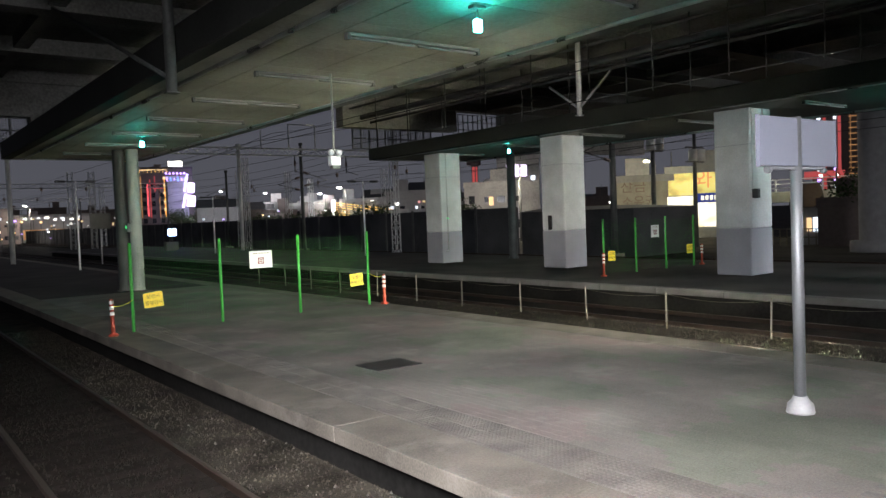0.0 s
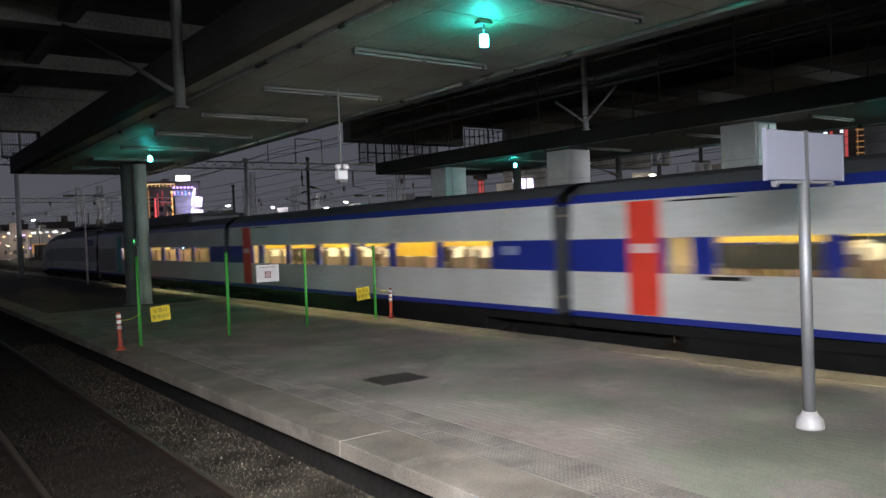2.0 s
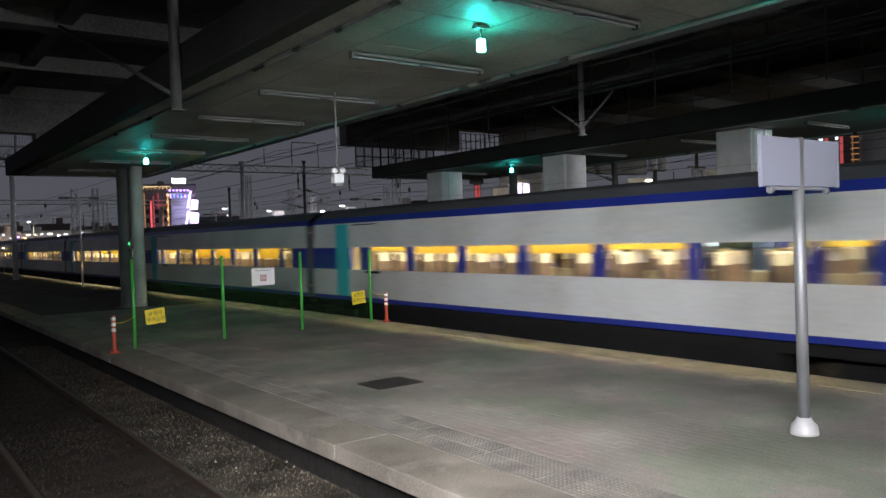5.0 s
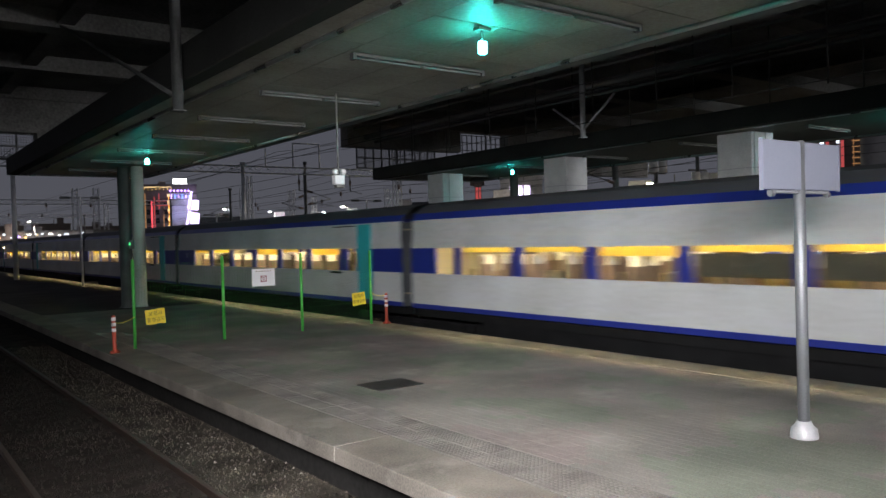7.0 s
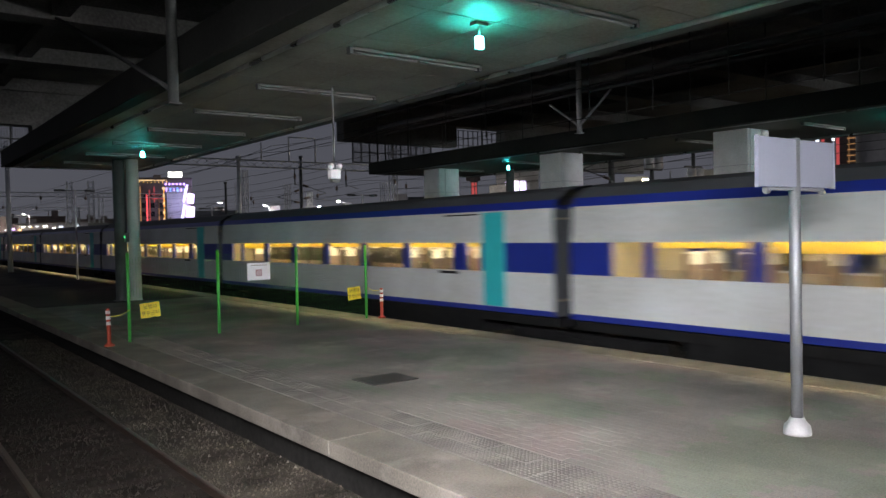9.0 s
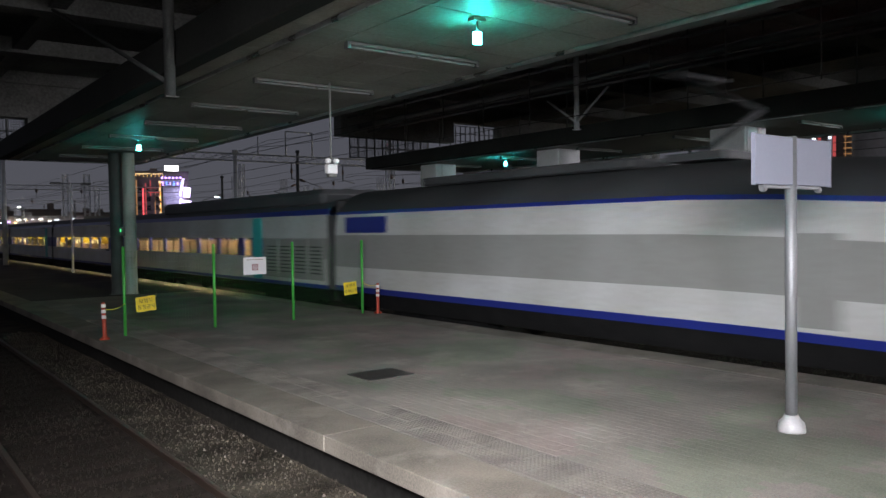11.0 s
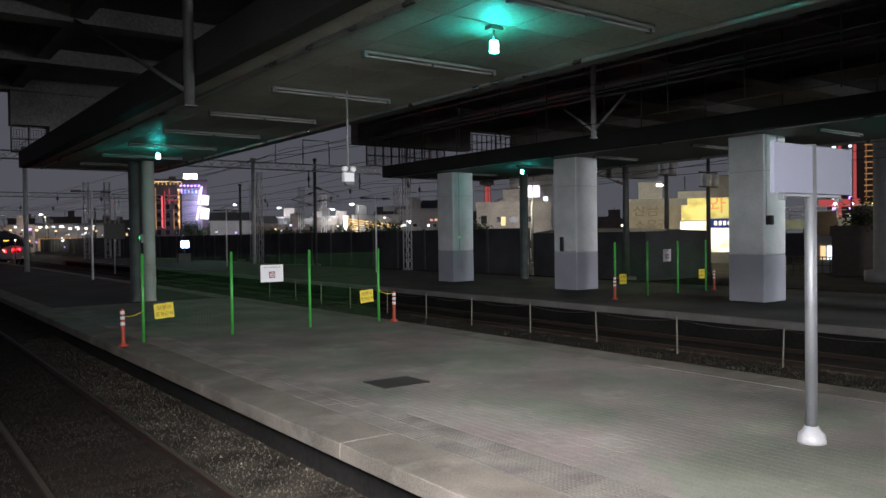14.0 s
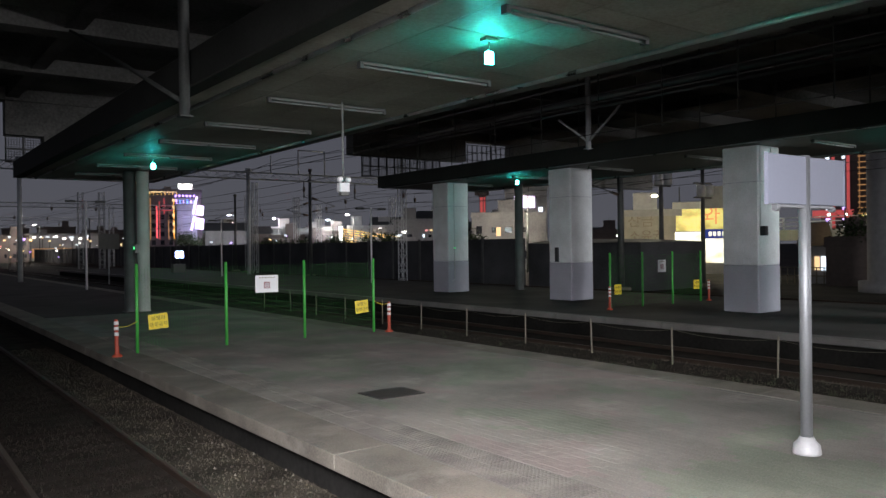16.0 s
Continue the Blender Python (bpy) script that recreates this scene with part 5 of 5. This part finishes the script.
def block(az, dist, w, h, depth, mat, label, lit=0.3, storeys=None, cell=2.6, name="building", turn=0.0, pitched=False, win=True):
    """A building that faces the yard; x runs along its front."""
    a = radians(az)
    top = thing(name, label, "building", (dist * math.sin(a), dist * math.cos(a), -0.72))
    top.rotation_euler = (0, 0, -a + radians(turn))
    part("wall", boxes((-w / 2, w / 2, 0, depth, 0, h)), mat, top)
    if pitched:
        bm = bmesh.new()
        v = [bm.verts.new(p) for p in ((-w / 2 - 0.3, -0.3, h), (w / 2 + 0.3, -0.3, h), (w / 2 + 0.3, depth, h), (-w / 2 - 0.3, depth, h), (-w / 2, depth / 2, h + 1.6), (w / 2, depth / 2, h + 1.6))]
        for f in ((0, 1, 5, 4), (2, 3, 4, 5), (0, 4, 3), (1, 2, 5)):
            bm.faces.new([v[i] for i in f])
        part("roof", bm, M["roofing"], top)
    else:
        part("parapet", boxes((-w / 2 - 0.1, w / 2 + 0.1, -0.1, 0.12, h - 0.3, h + 0.35)), mat, top)
        rx = city_r.uniform(-w / 3, w / 3)
        part("roof_hut", boxes((rx - 1.1, rx + 1.1, depth * 0.3, depth * 0.6, h, h + city_r.uniform(1.5, 2.6))), mat, top)
        ax = city_r.uniform(-w / 2, w / 2)
        part("aerial", bars(((ax, depth * 0.3, h), (ax, depth * 0.3, h + city_r.uniform(1.5, 3)), 0.05, 4)), M["dark_steel"], top)
    if win:
        n = max(1, int(w / cell))
        for k in range(storeys or max(1, int((h - 0.5) / 2.9))):
            for i in range(n):
                if city_r.random() < 0.75:
                    m = (WARM if city_r.random() < 0.6 else COOL) if city_r.random() < lit else M["dark_pane"]
                    pane_at(top, m, -w / 2 + (i + 0.5) * w / n, 1.7 + 2.9 * k, city_r.uniform(0.5, 1.1), city_r.uniform(0.5, 1.0))
    return top


# rows of houses behind the barrier
for k in range(62):
    az = 20.5 + 0.5 * k + city_r.uniform(-0.3, 0.3)
    if 38.5 < az < 45.5 or az > 49.4:
        continue
    d = city_r.uniform(140, 280)
    h = city_r.uniform(3.2, 6.0) + (d - 100) * 0.012
    block(az, d, city_r.uniform(5, 9), h, 9, M["house"] if city_r.random() < 0.4 else M["house_dark"], "low city house with a few lit windows behind the barrier", 0.45, pitched=city_r.random() < 0.4, name="city_house")
for k in range(16):
    az = 1.5 + 1.25 * k + city_r.uniform(-0.4, 0.4)
    block(az, city_r.uniform(260, 340), city_r.uniform(9, 16), city_r.uniform(5, 13), 10, M["house_dark"], "distant dark city house with lit windows", 0.5, name="city_house")

# lamps scattered over the town
for k in range(300):
    az = city_r.uniform(19.5, 38) if k < 190 else (city_r.uniform(5.5, 15) if k < 260 else city_r.uniform(44, 52))
    d = city_r.uniform(130, 260)
    a = radians(az)
    h = 2.84 + d * city_r.uniform(-0.008, 0.017)
    tl = thing("town_lamp", "small lit lamp on a thin post in the town", "street lamp", (d * math.sin(a), d * math.cos(a), -0.72), "town lamps")
    tl.rotation_euler = (0, 0, -a)
    part("post", bars(((0, 0, 0), (0, 0, h), 0.05, 4)), M["dark_steel"], tl)
    q = city_r.uniform(0.12, 0.34)
    pane_at(tl, (COOL, WHITE, COOL, WARM, AMBER, VIOLET)[k % 6], 0, h, q * 1.3, q, "lamp_head", -0.06)

# tall entertainment building with neon
nb = block(17.1, 260, 21, 21.5, 14, M["house_dark"], "tall commercial building outlined with coloured neon signs", 0.0, name="neon_building", win=False)
part("upper_storey", boxes((-13.0, -8.0, 0.5, 8, 21.5, 26)), M["house_dark"], nb)
# paler sheet over the right half carries the wash of the violet signs
part("pale_cladding", boxes((2.6, 9.0, -0.05, 0, 3, 19.0)), M["house"], nb, "right half of the wall, paler to stand for the violet sign light")
for x in (-11.2, -9.0):
    pane_at(nb, WHITE, x, 25.6, 1.3, 1.0, "lamp_panel", 0.45)
pane_at(nb, WARM, -10.0, 23.9, 4.4, 0.3, "neon_line", 0.45)
pane_at(nb, WARM, -1.8, 21.0, 9.4, 0.35, "neon_line")
for i in range(9):
    pane_at(nb, YELN, -6.3 + 1.15 * i, 20.4, 0.22, 0.5, "neon_dot", -0.04)
for x, m, z0, z1 in ((-5.9, AMBERS, 6, 19), (-5.0, DIMO, 6, 19), (-3.1, REDN, 6.5, 16.5), (-2.3, DIMR, 6, 18), (-0.9, DIMR, 14, 19), (0.4, DIMO, 6, 15), (2.0, AMBERS, 6, 18)):
    pane_at(nb, m, x, (z0 + z1) / 2, 0.34, z1 - z0, "neon_strip")
for x in (-5.9, 2.0):
    for z in (8.5, 10.8, 13.6, 16.2, 18.4):
        pane_at(nb, WARM, x, z, 0.9, 0.8, "neon_dot", -0.06)
for z in (16.6, 15.2):
    pane_at(nb, DIMR, 0.0, z, 3.4, 0.3, "neon_line", -0.04)
for z in range(5):
    for x in (-4.1, -1.5, 1.1):
        pane_at(nb, M["dark_pane"], x, 5 + 2.7 * z, 1.2, 1.5)
for i in range(6):
    ob = pane_at(nb, VIOLET, 2.6 + 1.1 * i, 19.8, 0.62, 0.62, "neon_dot", -0.08)
    ob.rotation_euler = (0, radians(45), 0)
    pane_at(nb, BLUEN if i % 2 else VIOLET, 2.8 + 1.1 * i, 18.0, 0.4, 1.3 - 0.3 * (i % 3), "neon_dot", -0.08)
pane_at(nb, WHITE, 5.5, 22.8, 4.2, 1.7, "neon_sign", -0.06)
for x, z, w, h, lean in ((8.4, 16.8, 0.6, 5.6, 12), (7.7, 11.0, 0.6, 4.4, 12), (10.0, 15.2, 2.0, 3.0, 6), (9.8, 10.9, 2.5, 3.4, 6)):
    ob = pane_at(nb, VIOLW, x, z, w, h, "neon_sign", -0.10)
    ob.rotation_euler = (0, radians(lean), 0)
sgl = bpy.data.lights.new("neon_sign_light", "POINT")
sgl.energy, sgl.color, sgl.shadow_soft_size = 3500, (0.55, 0.5, 1.0), 0.6
new("neon_sign_light", sgl).location = nb.location + Vector((9.0, -6.5, 13.5))

# pale blocks beyond the far canopy
wb_ = block(41.6, 90, 8.6, 6.3, 9, M["pale_wall"], "pale two-storey building beyond the barrier", 0.06, storeys=2, cell=1.5, name="pale_building")
block(42.9, 104, 5.6, 10.3, 7, M["pale_wall"], "white rooftop building with an illuminated sign", 0.5, storeys=3, cell=1.8, name="pale_building")
pane_at(wb_, WARM, -1.2, 4.4, 0.5, 1.0, "wall_lamp")
rsn = block(42.6, 100, 4.2, 9.4, 4, M["pale_wall"], "rooftop house with a lilac lit sign", 0, name="pale_building", win=False)
pane_at(rsn, VIOLW, 0.3, 8.6, 2.6, 2.0, "lit_sign")
pane_at(rsn, COOL, -1.4, 6.6, 0.9, 0.9, "lit_sign")
rs = block(39.7, 120, 1.0, 10.6, 1.2, M["house_dark"], "slim rooftop sign tower with red neon", 0, name="sign_tower", win=False)
pane_at(rs, DIMR, 0, 9.0, 0.8, 3.2, "neon_sign")
block(40.6, 118, 3.5, 6.2, 6, M["house"], "low house with cold white lamps", 0.9, name="city_house")

pk = block(32.4, 120, 9.5, 3.9, 8, M["house"], "low market hall with a pink lit front", 0.0, name="market_hall", win=False)
pane_at(pk, PINK, 0.5, 2.9 + 0.1, 5.2, 1.1, "lit_front")
pane_at(pk, M["dark_pane"], -0.2, 3.0, 0.5, 0.5, "window", -0.08)
pk2 = block(23.9, 170, 9, 3.9, 8, M["house"], "low hall with a pink lit front", 0.0, name="market_hall", win=False)
pane_at(pk2, PINK, 0, 3.6, 4.2, 1.6, "lit_front")
mk = thing("market_roof", "lit market roof of thin yellow strings of lamps", "market", (120 * math.sin(radians(29.6)), 120 * math.cos(radians(29.6)), -0.72))
mk.rotation_euler = (0, 0, -radians(29.6))
part("post", boxes((-1.1, -0.6, 0, 0.4, 0, 6.0)), WHITE, mk, "lit white post")
part("post", boxes((0.1, 0.5, 0, 0.4, 0, 6.2)), M["reflector"], mk)
for i in range(6):
    part("lamp_string", bars(((-0.6, 0, 5.6 - 0.35 * i), (8.5 - 0.5 * i, 0, 4.2 - 0.28 * i), 0.05, 4)), YELN, mk, "string of yellow lamps")


# shop houses beyond the square columns
def uneven_glow(name, dim, bright, strength, scale):
    """A glowing sheet whose bright and dim parts are put in by noise."""
    m = glow(name, bright, strength)
    n, l = m.node_tree.nodes, m.node_tree.links
    tc, tex, ramp = n.new("ShaderNodeTexCoord"), n.new("ShaderNodeTexNoise"), n.new("ShaderNodeValToRGB")
    tex.inputs["Scale"].default_value, tex.inputs["Detail"].default_value = scale, 3
    ramp.color_ramp.elements[0].position, ramp.color_ramp.elements[0].color = 0.38, (*dim, 1)
    ramp.color_ramp.elements[1].position, ramp.color_ramp.elements[1].color = 0.6, (*bright, 1)
    l.new(tc.outputs["Object"], tex.inputs["Vector"])
    l.new(tex.outputs["Fac"], ramp.inputs["Fac"])
    l.new(ramp.outputs["Color"], n["Principled BSDF"].inputs["Emission Color"])
    return m


YB = uneven_glow("yellow_lightbox", (0.42, 0.38, 0.10), (0.95, 0.80, 0.25), 0.95, 3.0)
# the white wall is no lamp: its lit look is given as emission
WB = uneven_glow("white_glow", (0.55, 0.50, 0.32), (1.0, 0.95, 0.80), 1.7, 4.0)
BB = glow("blue_lightbox", (0.03, 0.06, 0.35), 0.5)
for m in (YB, WB, BB):
    unit[m.name] = mesh("lit_pane", boxes((-0.5, 0.5, -0.05, 0.0, -0.5, 0.5)), m)
sh = block(55.3, 74, 5.0, 6.2, 8, M["house"], "shop house with a lit yellow sign wall", 0, name="shop_house", win=False)
pane_at(sh, YB, 0, 5.2, 4.6, 2.6, "yellow_sign")
pane_at(sh, WB, -0.2, 2.4, 4.4, 2.8, "white_front")
bs = pane_at(sh, BB, 1.2, 3.6, 2.0, 0.85, "blue_sign", -0.12)
lettering("lettering", "와", 1.9, pose(0.7, -0.09, 5.2, 90, 0, 0), glow("red_letters", (0.95, 0.36, 0.12), 0.9), sh)
for i in range(4):
    ob = part("mark", mesh("mark", boxes((-0.12, 0.12, -0.18, -0.175, -0.2, 0.2)), WB), None, sh)
    ob.location = (0.65 + 0.38 * i, 0, 3.6)
bn = block(51.8, 74, 5.4, 5.6, 8, M["house"], "beige building with a large lettered banner", 0, name="banner_building", win=False)
part("banner", boxes((-2.6, 2.6, -0.06, -0.01, 2.7, 5.5)), material("beige_banner", (0.30, 0.28, 0.24), 0.8, var=0.3, scale=0.8), bn, "beige cloth banner", 0.01)
BR = material("brown_letters", (0.22, 0.17, 0.14), 0.8)
lettering("lettering", "잔금", 1.3, pose(-0.9, -0.08, 4.85, 90, 0, 0), BR, bn)
lettering("lettering", "소유권", 1.15, pose(-0.4, -0.08, 3.45, 90, 0, 0), BR, bn)
shed = thing("shed", "dark low shed with stepped roofs behind the far fence", "shed", (36.4, 33.0, -0.72))
part("wall", boxes((0, 6, -3.6, 6.0, 0, 2.9)), M["barrier"], shed)
bm = bmesh.new()
v = [bm.verts.new(p) for p in ((-0.3, -3.8, 2.9), (6.3, -3.8, 2.9), (6.3, 6.2, 2.9), (-0.3, 6.2, 2.9), (3, -1.5, 3.12), (3, 6.2, 3.2))]
for f in ((0, 1, 4), (1, 2, 5, 4), (2, 3, 5), (3, 0, 4, 5)):
    bm.faces.new([v[i] for i in f])
part("roof", bm, M["roofing"], shed)

# street beyond the far right: viaduct, lit house, tower
vd = thing("viaduct", "green-grey concrete road viaduct with a railing", "bridge", (62, 18, -0.72))
part("girder", boxes((0, 8, -30, 18.5, 2.9, 3.8)), M["pillar"], vd, "", 0.05)
for k in range(24):
    part("railing_post", boxes((0.0, 0.1, -29 + 2 * k, -28.9 + 2 * k, 3.8, 4.8)), M["galv"], vd)
for z in (4.1, 4.45, 4.8):
    part("railing_bar", boxes((0.02, 0.08, -30, 18.5, z - 0.04, z + 0.04)), M["galv"], vd)
for y in (-14, 14):
    part("viaduct_pier", bars(((4, y, 0), (4, y, 2.95), 0.9, 16)), M["pillar"], vd)
hs = block(62.45, 57, 1.7, 2.5, 3, M["house"], "small pale house with a lit front under the viaduct", 0, name="small_house", win=False, pitched=True)
for x in (-0.45, 0.1, 0.5):
    pane_at(hs, WARM if x < 0.3 else COOL, x, 1.35, 0.3, 0.9, "lit_front")
sc = block(64.5, 54, 2.7, 2.75, 3, M["house_dark"], "dark flat-roofed site cabin beyond the far platform", 0, name="site_cabin", win=False)
fo = thing("site_fence", "low fence lit orange by a street lamp", "fence", (50, 23, -0.72))
for k in range(14):
    part("fence_bar", boxes((0, 0.06, k * 0.5, k * 0.5 + 0.06, 0, 1.1)), M["wood"], fo)
part("rail_bar", boxes((0, 0.05, 0, 7, 1.05, 1.12)), M["wood"], fo)
part("rail_bar", boxes((0, 0.05, 0, 7, 0.5, 0.57)), M["wood"], fo)
tw = block(64.9, 150, 11, 20, 10, M["house_dark"], "tower with coloured strips of lit windows", 0, name="tower", win=False)
for z in range(16):
    pane_at(tw, (BLUEN, COOL, VIOLET)[z % 3], -4.4, 4.5 + 0.98 * z, 0.6, 0.55, "lit_window")
    pane_at(tw, COOL if z % 2 else VIOLET, -1.9, 4.5 + 0.98 * z, 0.45, 0.5, "lit_window", -0.05)
    pane_at(tw, DIMO, 1.9, 4.5 + 0.98 * z, 3.4, 0.16, "lit_window")
for x in (-3.5, -1.2):
    pane_at(tw, DIMR, x, 12, 0.5, 16, "red_strip")
for x in (0.5, 1.9, 3.3):
    pane_at(tw, DIMO, x, 12, 0.10, 16, "lit_mullion", -0.03)
pane_at(tw, DIMR, -3.6, 7.5, 6.4, 1.3, "red_sign", -0.06)
for x in (-4.2, -1.6):
    pane_at(tw, WHITE, x, 7.3, 0.45, 0.45, "sign_lamp", -0.12)

pier = thing("round_pier", "thick dark concrete pier under the deck", "column", (44.6, 19.2, -0.72))
bm = bmesh.new()
lathe(bm, 0, 0, ((1.5, 0), (1.5, 0.6), (1.05, 0.62), (1.05, 9.0)), 28)
part("shaft", bm, M["house"], pier)
up = thing("utility_pole", "dark utility pole with transformers and cross arms", "utility pole", (42.5, 32.6, -0.72))
part("pole", bars(((0, 0, 0), (0, 0, 9.5), 0.17, 10, 0.12)), M["dark_steel"], up)
for z in (6.6, 7.6):
    part("cross_arm", boxes((-1.0, 1.0, -0.06, 0.06, z, z + 0.1)), M["dark_steel"], up)
for s in (-1, 1):
    part("transformer", bars(((s * 0.5, -0.2, 6.7), (s * 0.5, -0.2, 7.5), 0.28, 12)), M["galv"], up)
up2 = copy_thing(up, pose(47, 32.5, -1.4))


def street_lamp(x, y, h, watts, color):
    top = thing("street_lamp", "lit street lamp beyond the yard, several added to brighten houses", "street lamp", (x, y, -0.72), "street lamps of the town")
    part("pole", bars(((0, 0, 0), (0, 0, h), 0.08, 8)), M["dark_steel"], top)
    part("arm", bars(((0, 0, h), (-0.9, 0, h + 0.15), 0.05, 6)), M["dark_steel"], top)
    part("lamp_head", boxes((-1.3, -0.8, -0.1, 0.1, h + 0.05, h + 0.17)), glow("street_lamp_glow", color, 60), top, "lit lamp head")
    data = bpy.data.lights.new("street_light", "POINT")
    data.energy, data.color, data.shadow_soft_size = watts, color, 0.2
    new("street_light", data).location = (x - 1.05, y, -0.72 + h - 0.15)


street_lamp(56, 60, 8.0, 900, (1.0, 0.86, 0.66))
street_lamp(53, 40.5, 6.6, 1500, (1.0, 0.9, 0.6))
street_lamp(53.2, 23.6, 4.4, 300, (1.0, 0.62, 0.3))


# lamps added to brighten the buildings behind the barrier
street_lamp(58, 100, 7.5, 1500, (1.0, 0.9, 0.8))
street_lamp(72, 132, 8.0, 4200, (0.9, 0.93, 1.0))
street_lamp(53.5, 57.5, 6.2, 1500, (1.0, 0.88, 0.74))
street_lamp(60, 150, 8.0, 4200, (1.0, 0.75, 0.72))


# farther masts, a lit depot and house fronts along the horizon
for az, d, h in ((4.2, 105, 9), (5.6, 120, 9.5), (6.2, 98, 8.5), (11.6, 112, 10.5), (12.9, 104, 10.0), (13.5, 128, 9.5), (22.6, 92, 9.0), (26.0, 104, 9.5), (27.6, 122, 9.5), (33.0, 96, 9.0)):
    lattice_mast(d * math.sin(radians(az)), d * math.cos(radians(az)), h, 0.6)
dp = block(10.4, 235, 19, 7.2, 12, M["house"], "pale depot hall with a row of white lamps", 0, name="depot_hall", win=False)
for i in range(9):
    pane_at(dp, WHITE if i % 3 else COOL, -8.5 + 1.9 * i + city_r.uniform(-0.5, 0.5), 6.4 + city_r.uniform(-0.3, 0.3), city_r.uniform(0.3, 1.2), 0.3, "wall_lamp")
pane_at(dp, DIMO, -2.0, 2.2, 10.0, 2.6, "lit_front")
for az, d, w, h in ((21.6, 190, 9, 7.5), (24.6, 175, 8, 7.2), (26.6, 160, 9, 6.4), (28.2, 165, 7, 7.0), (31.2, 150, 8, 6.6), (33.4, 142, 10, 6.8), (35.0, 135, 9, 7.2), (36.4, 140, 8, 7.8), (7.2, 215, 10, 6.5), (5.0, 220, 9, 6.0)):
    hb2 = block(az, d, w, h, 8, M["house" if az > 20 else "house_dark"], "town house with lit windows and a plain roof", 0.4, cell=1.7, name="town_house", pitched=az in (33.4, 36.4))
    for i in range(4):
        pane_at(hb2, (COOL, WARM, WHITE, PINK)[i], city_r.uniform(-w / 2.2, w / 2.2), city_r.uniform(h * 0.5, h * 0.9), city_r.uniform(0.25, 0.9), city_r.uniform(0.2, 0.45), "lit_sign", -0.08)
# further lamps added only to lift the town houses
street_lamp(70, 152, 9.0, 5000, (0.95, 0.9, 0.95))
street_lamp(47, 118, 8.0, 2600, (0.9, 0.92, 1.0))
street_lamp(33, 205, 9.0, 5000, (1.0, 0.9, 0.8))

# ---- trees beyond the barrier ----
M["leaf"] = material("night_leaf", (0.05, 0.075, 0.03), 0.8, var=0.4, island=0.5)
M["bark"] = material("bark", (0.08, 0.06, 0.045), 0.9, var=0.3, bump=0.01)


def tree(x, y, h, seed):
    r = random.Random(seed)
    top = thing("tree", "dark leafy tree beyond the barrier", "tree", (x, y, -0.72))
    bm = bmesh.new()
    bar(bm, (0, 0, 0), (0.1, 0, h * 0.5), 0.2, 8, 0.12)
    tips = []
    for k in range(9):
        a = k * 2.4
        p = Vector((0.1, 0, h * r.uniform(0.3, 0.5)))
        q = p + Vector((math.cos(a) * r.uniform(0.8, 1.7), math.sin(a) * r.uniform(0.8, 1.7), r.uniform(0.7, h * 0.42)))
        bar(bm, p, q, 0.08, 5, 0.03)
        tips.append(q)
    part("trunk", bm, M["bark"], top)
    v, f = [], []
    for t in tips:
        for _ in range(170):
            c = t + Vector((r.gauss(0, 0.5), r.gauss(0, 0.5), r.gauss(0, 0.45)))
            u = Vector((r.uniform(-1, 1), r.uniform(-1, 1), r.uniform(-1, 1))).normalized() * r.uniform(0.08, 0.17)
            w = u.cross(Vector((r.uniform(-1, 1), r.uniform(-1, 1), 1))).normalized() * 0.08
            k = len(v)
            v += [c - u, c + w, c + u, c - w]
            f.append((k, k + 1, k + 2, k + 3))
    me = bpy.data.meshes.new("crown")
    me.from_pydata(v, [], f)
    me.materials.append(M["leaf"])
    part("crown", me, None, top, kind="stuff")


tree(43, 55, 5.6, 1)
tree(50, 22.3, 5.0, 2)
for k in range(4):
    tree(38.5 + k, 62 + 11 * k, 4.2, 5 + k)
tree(41, 122, 6.0, 11)
tree(43, 130, 6.6, 12)

# ---- paving ----
pavers()
motions()
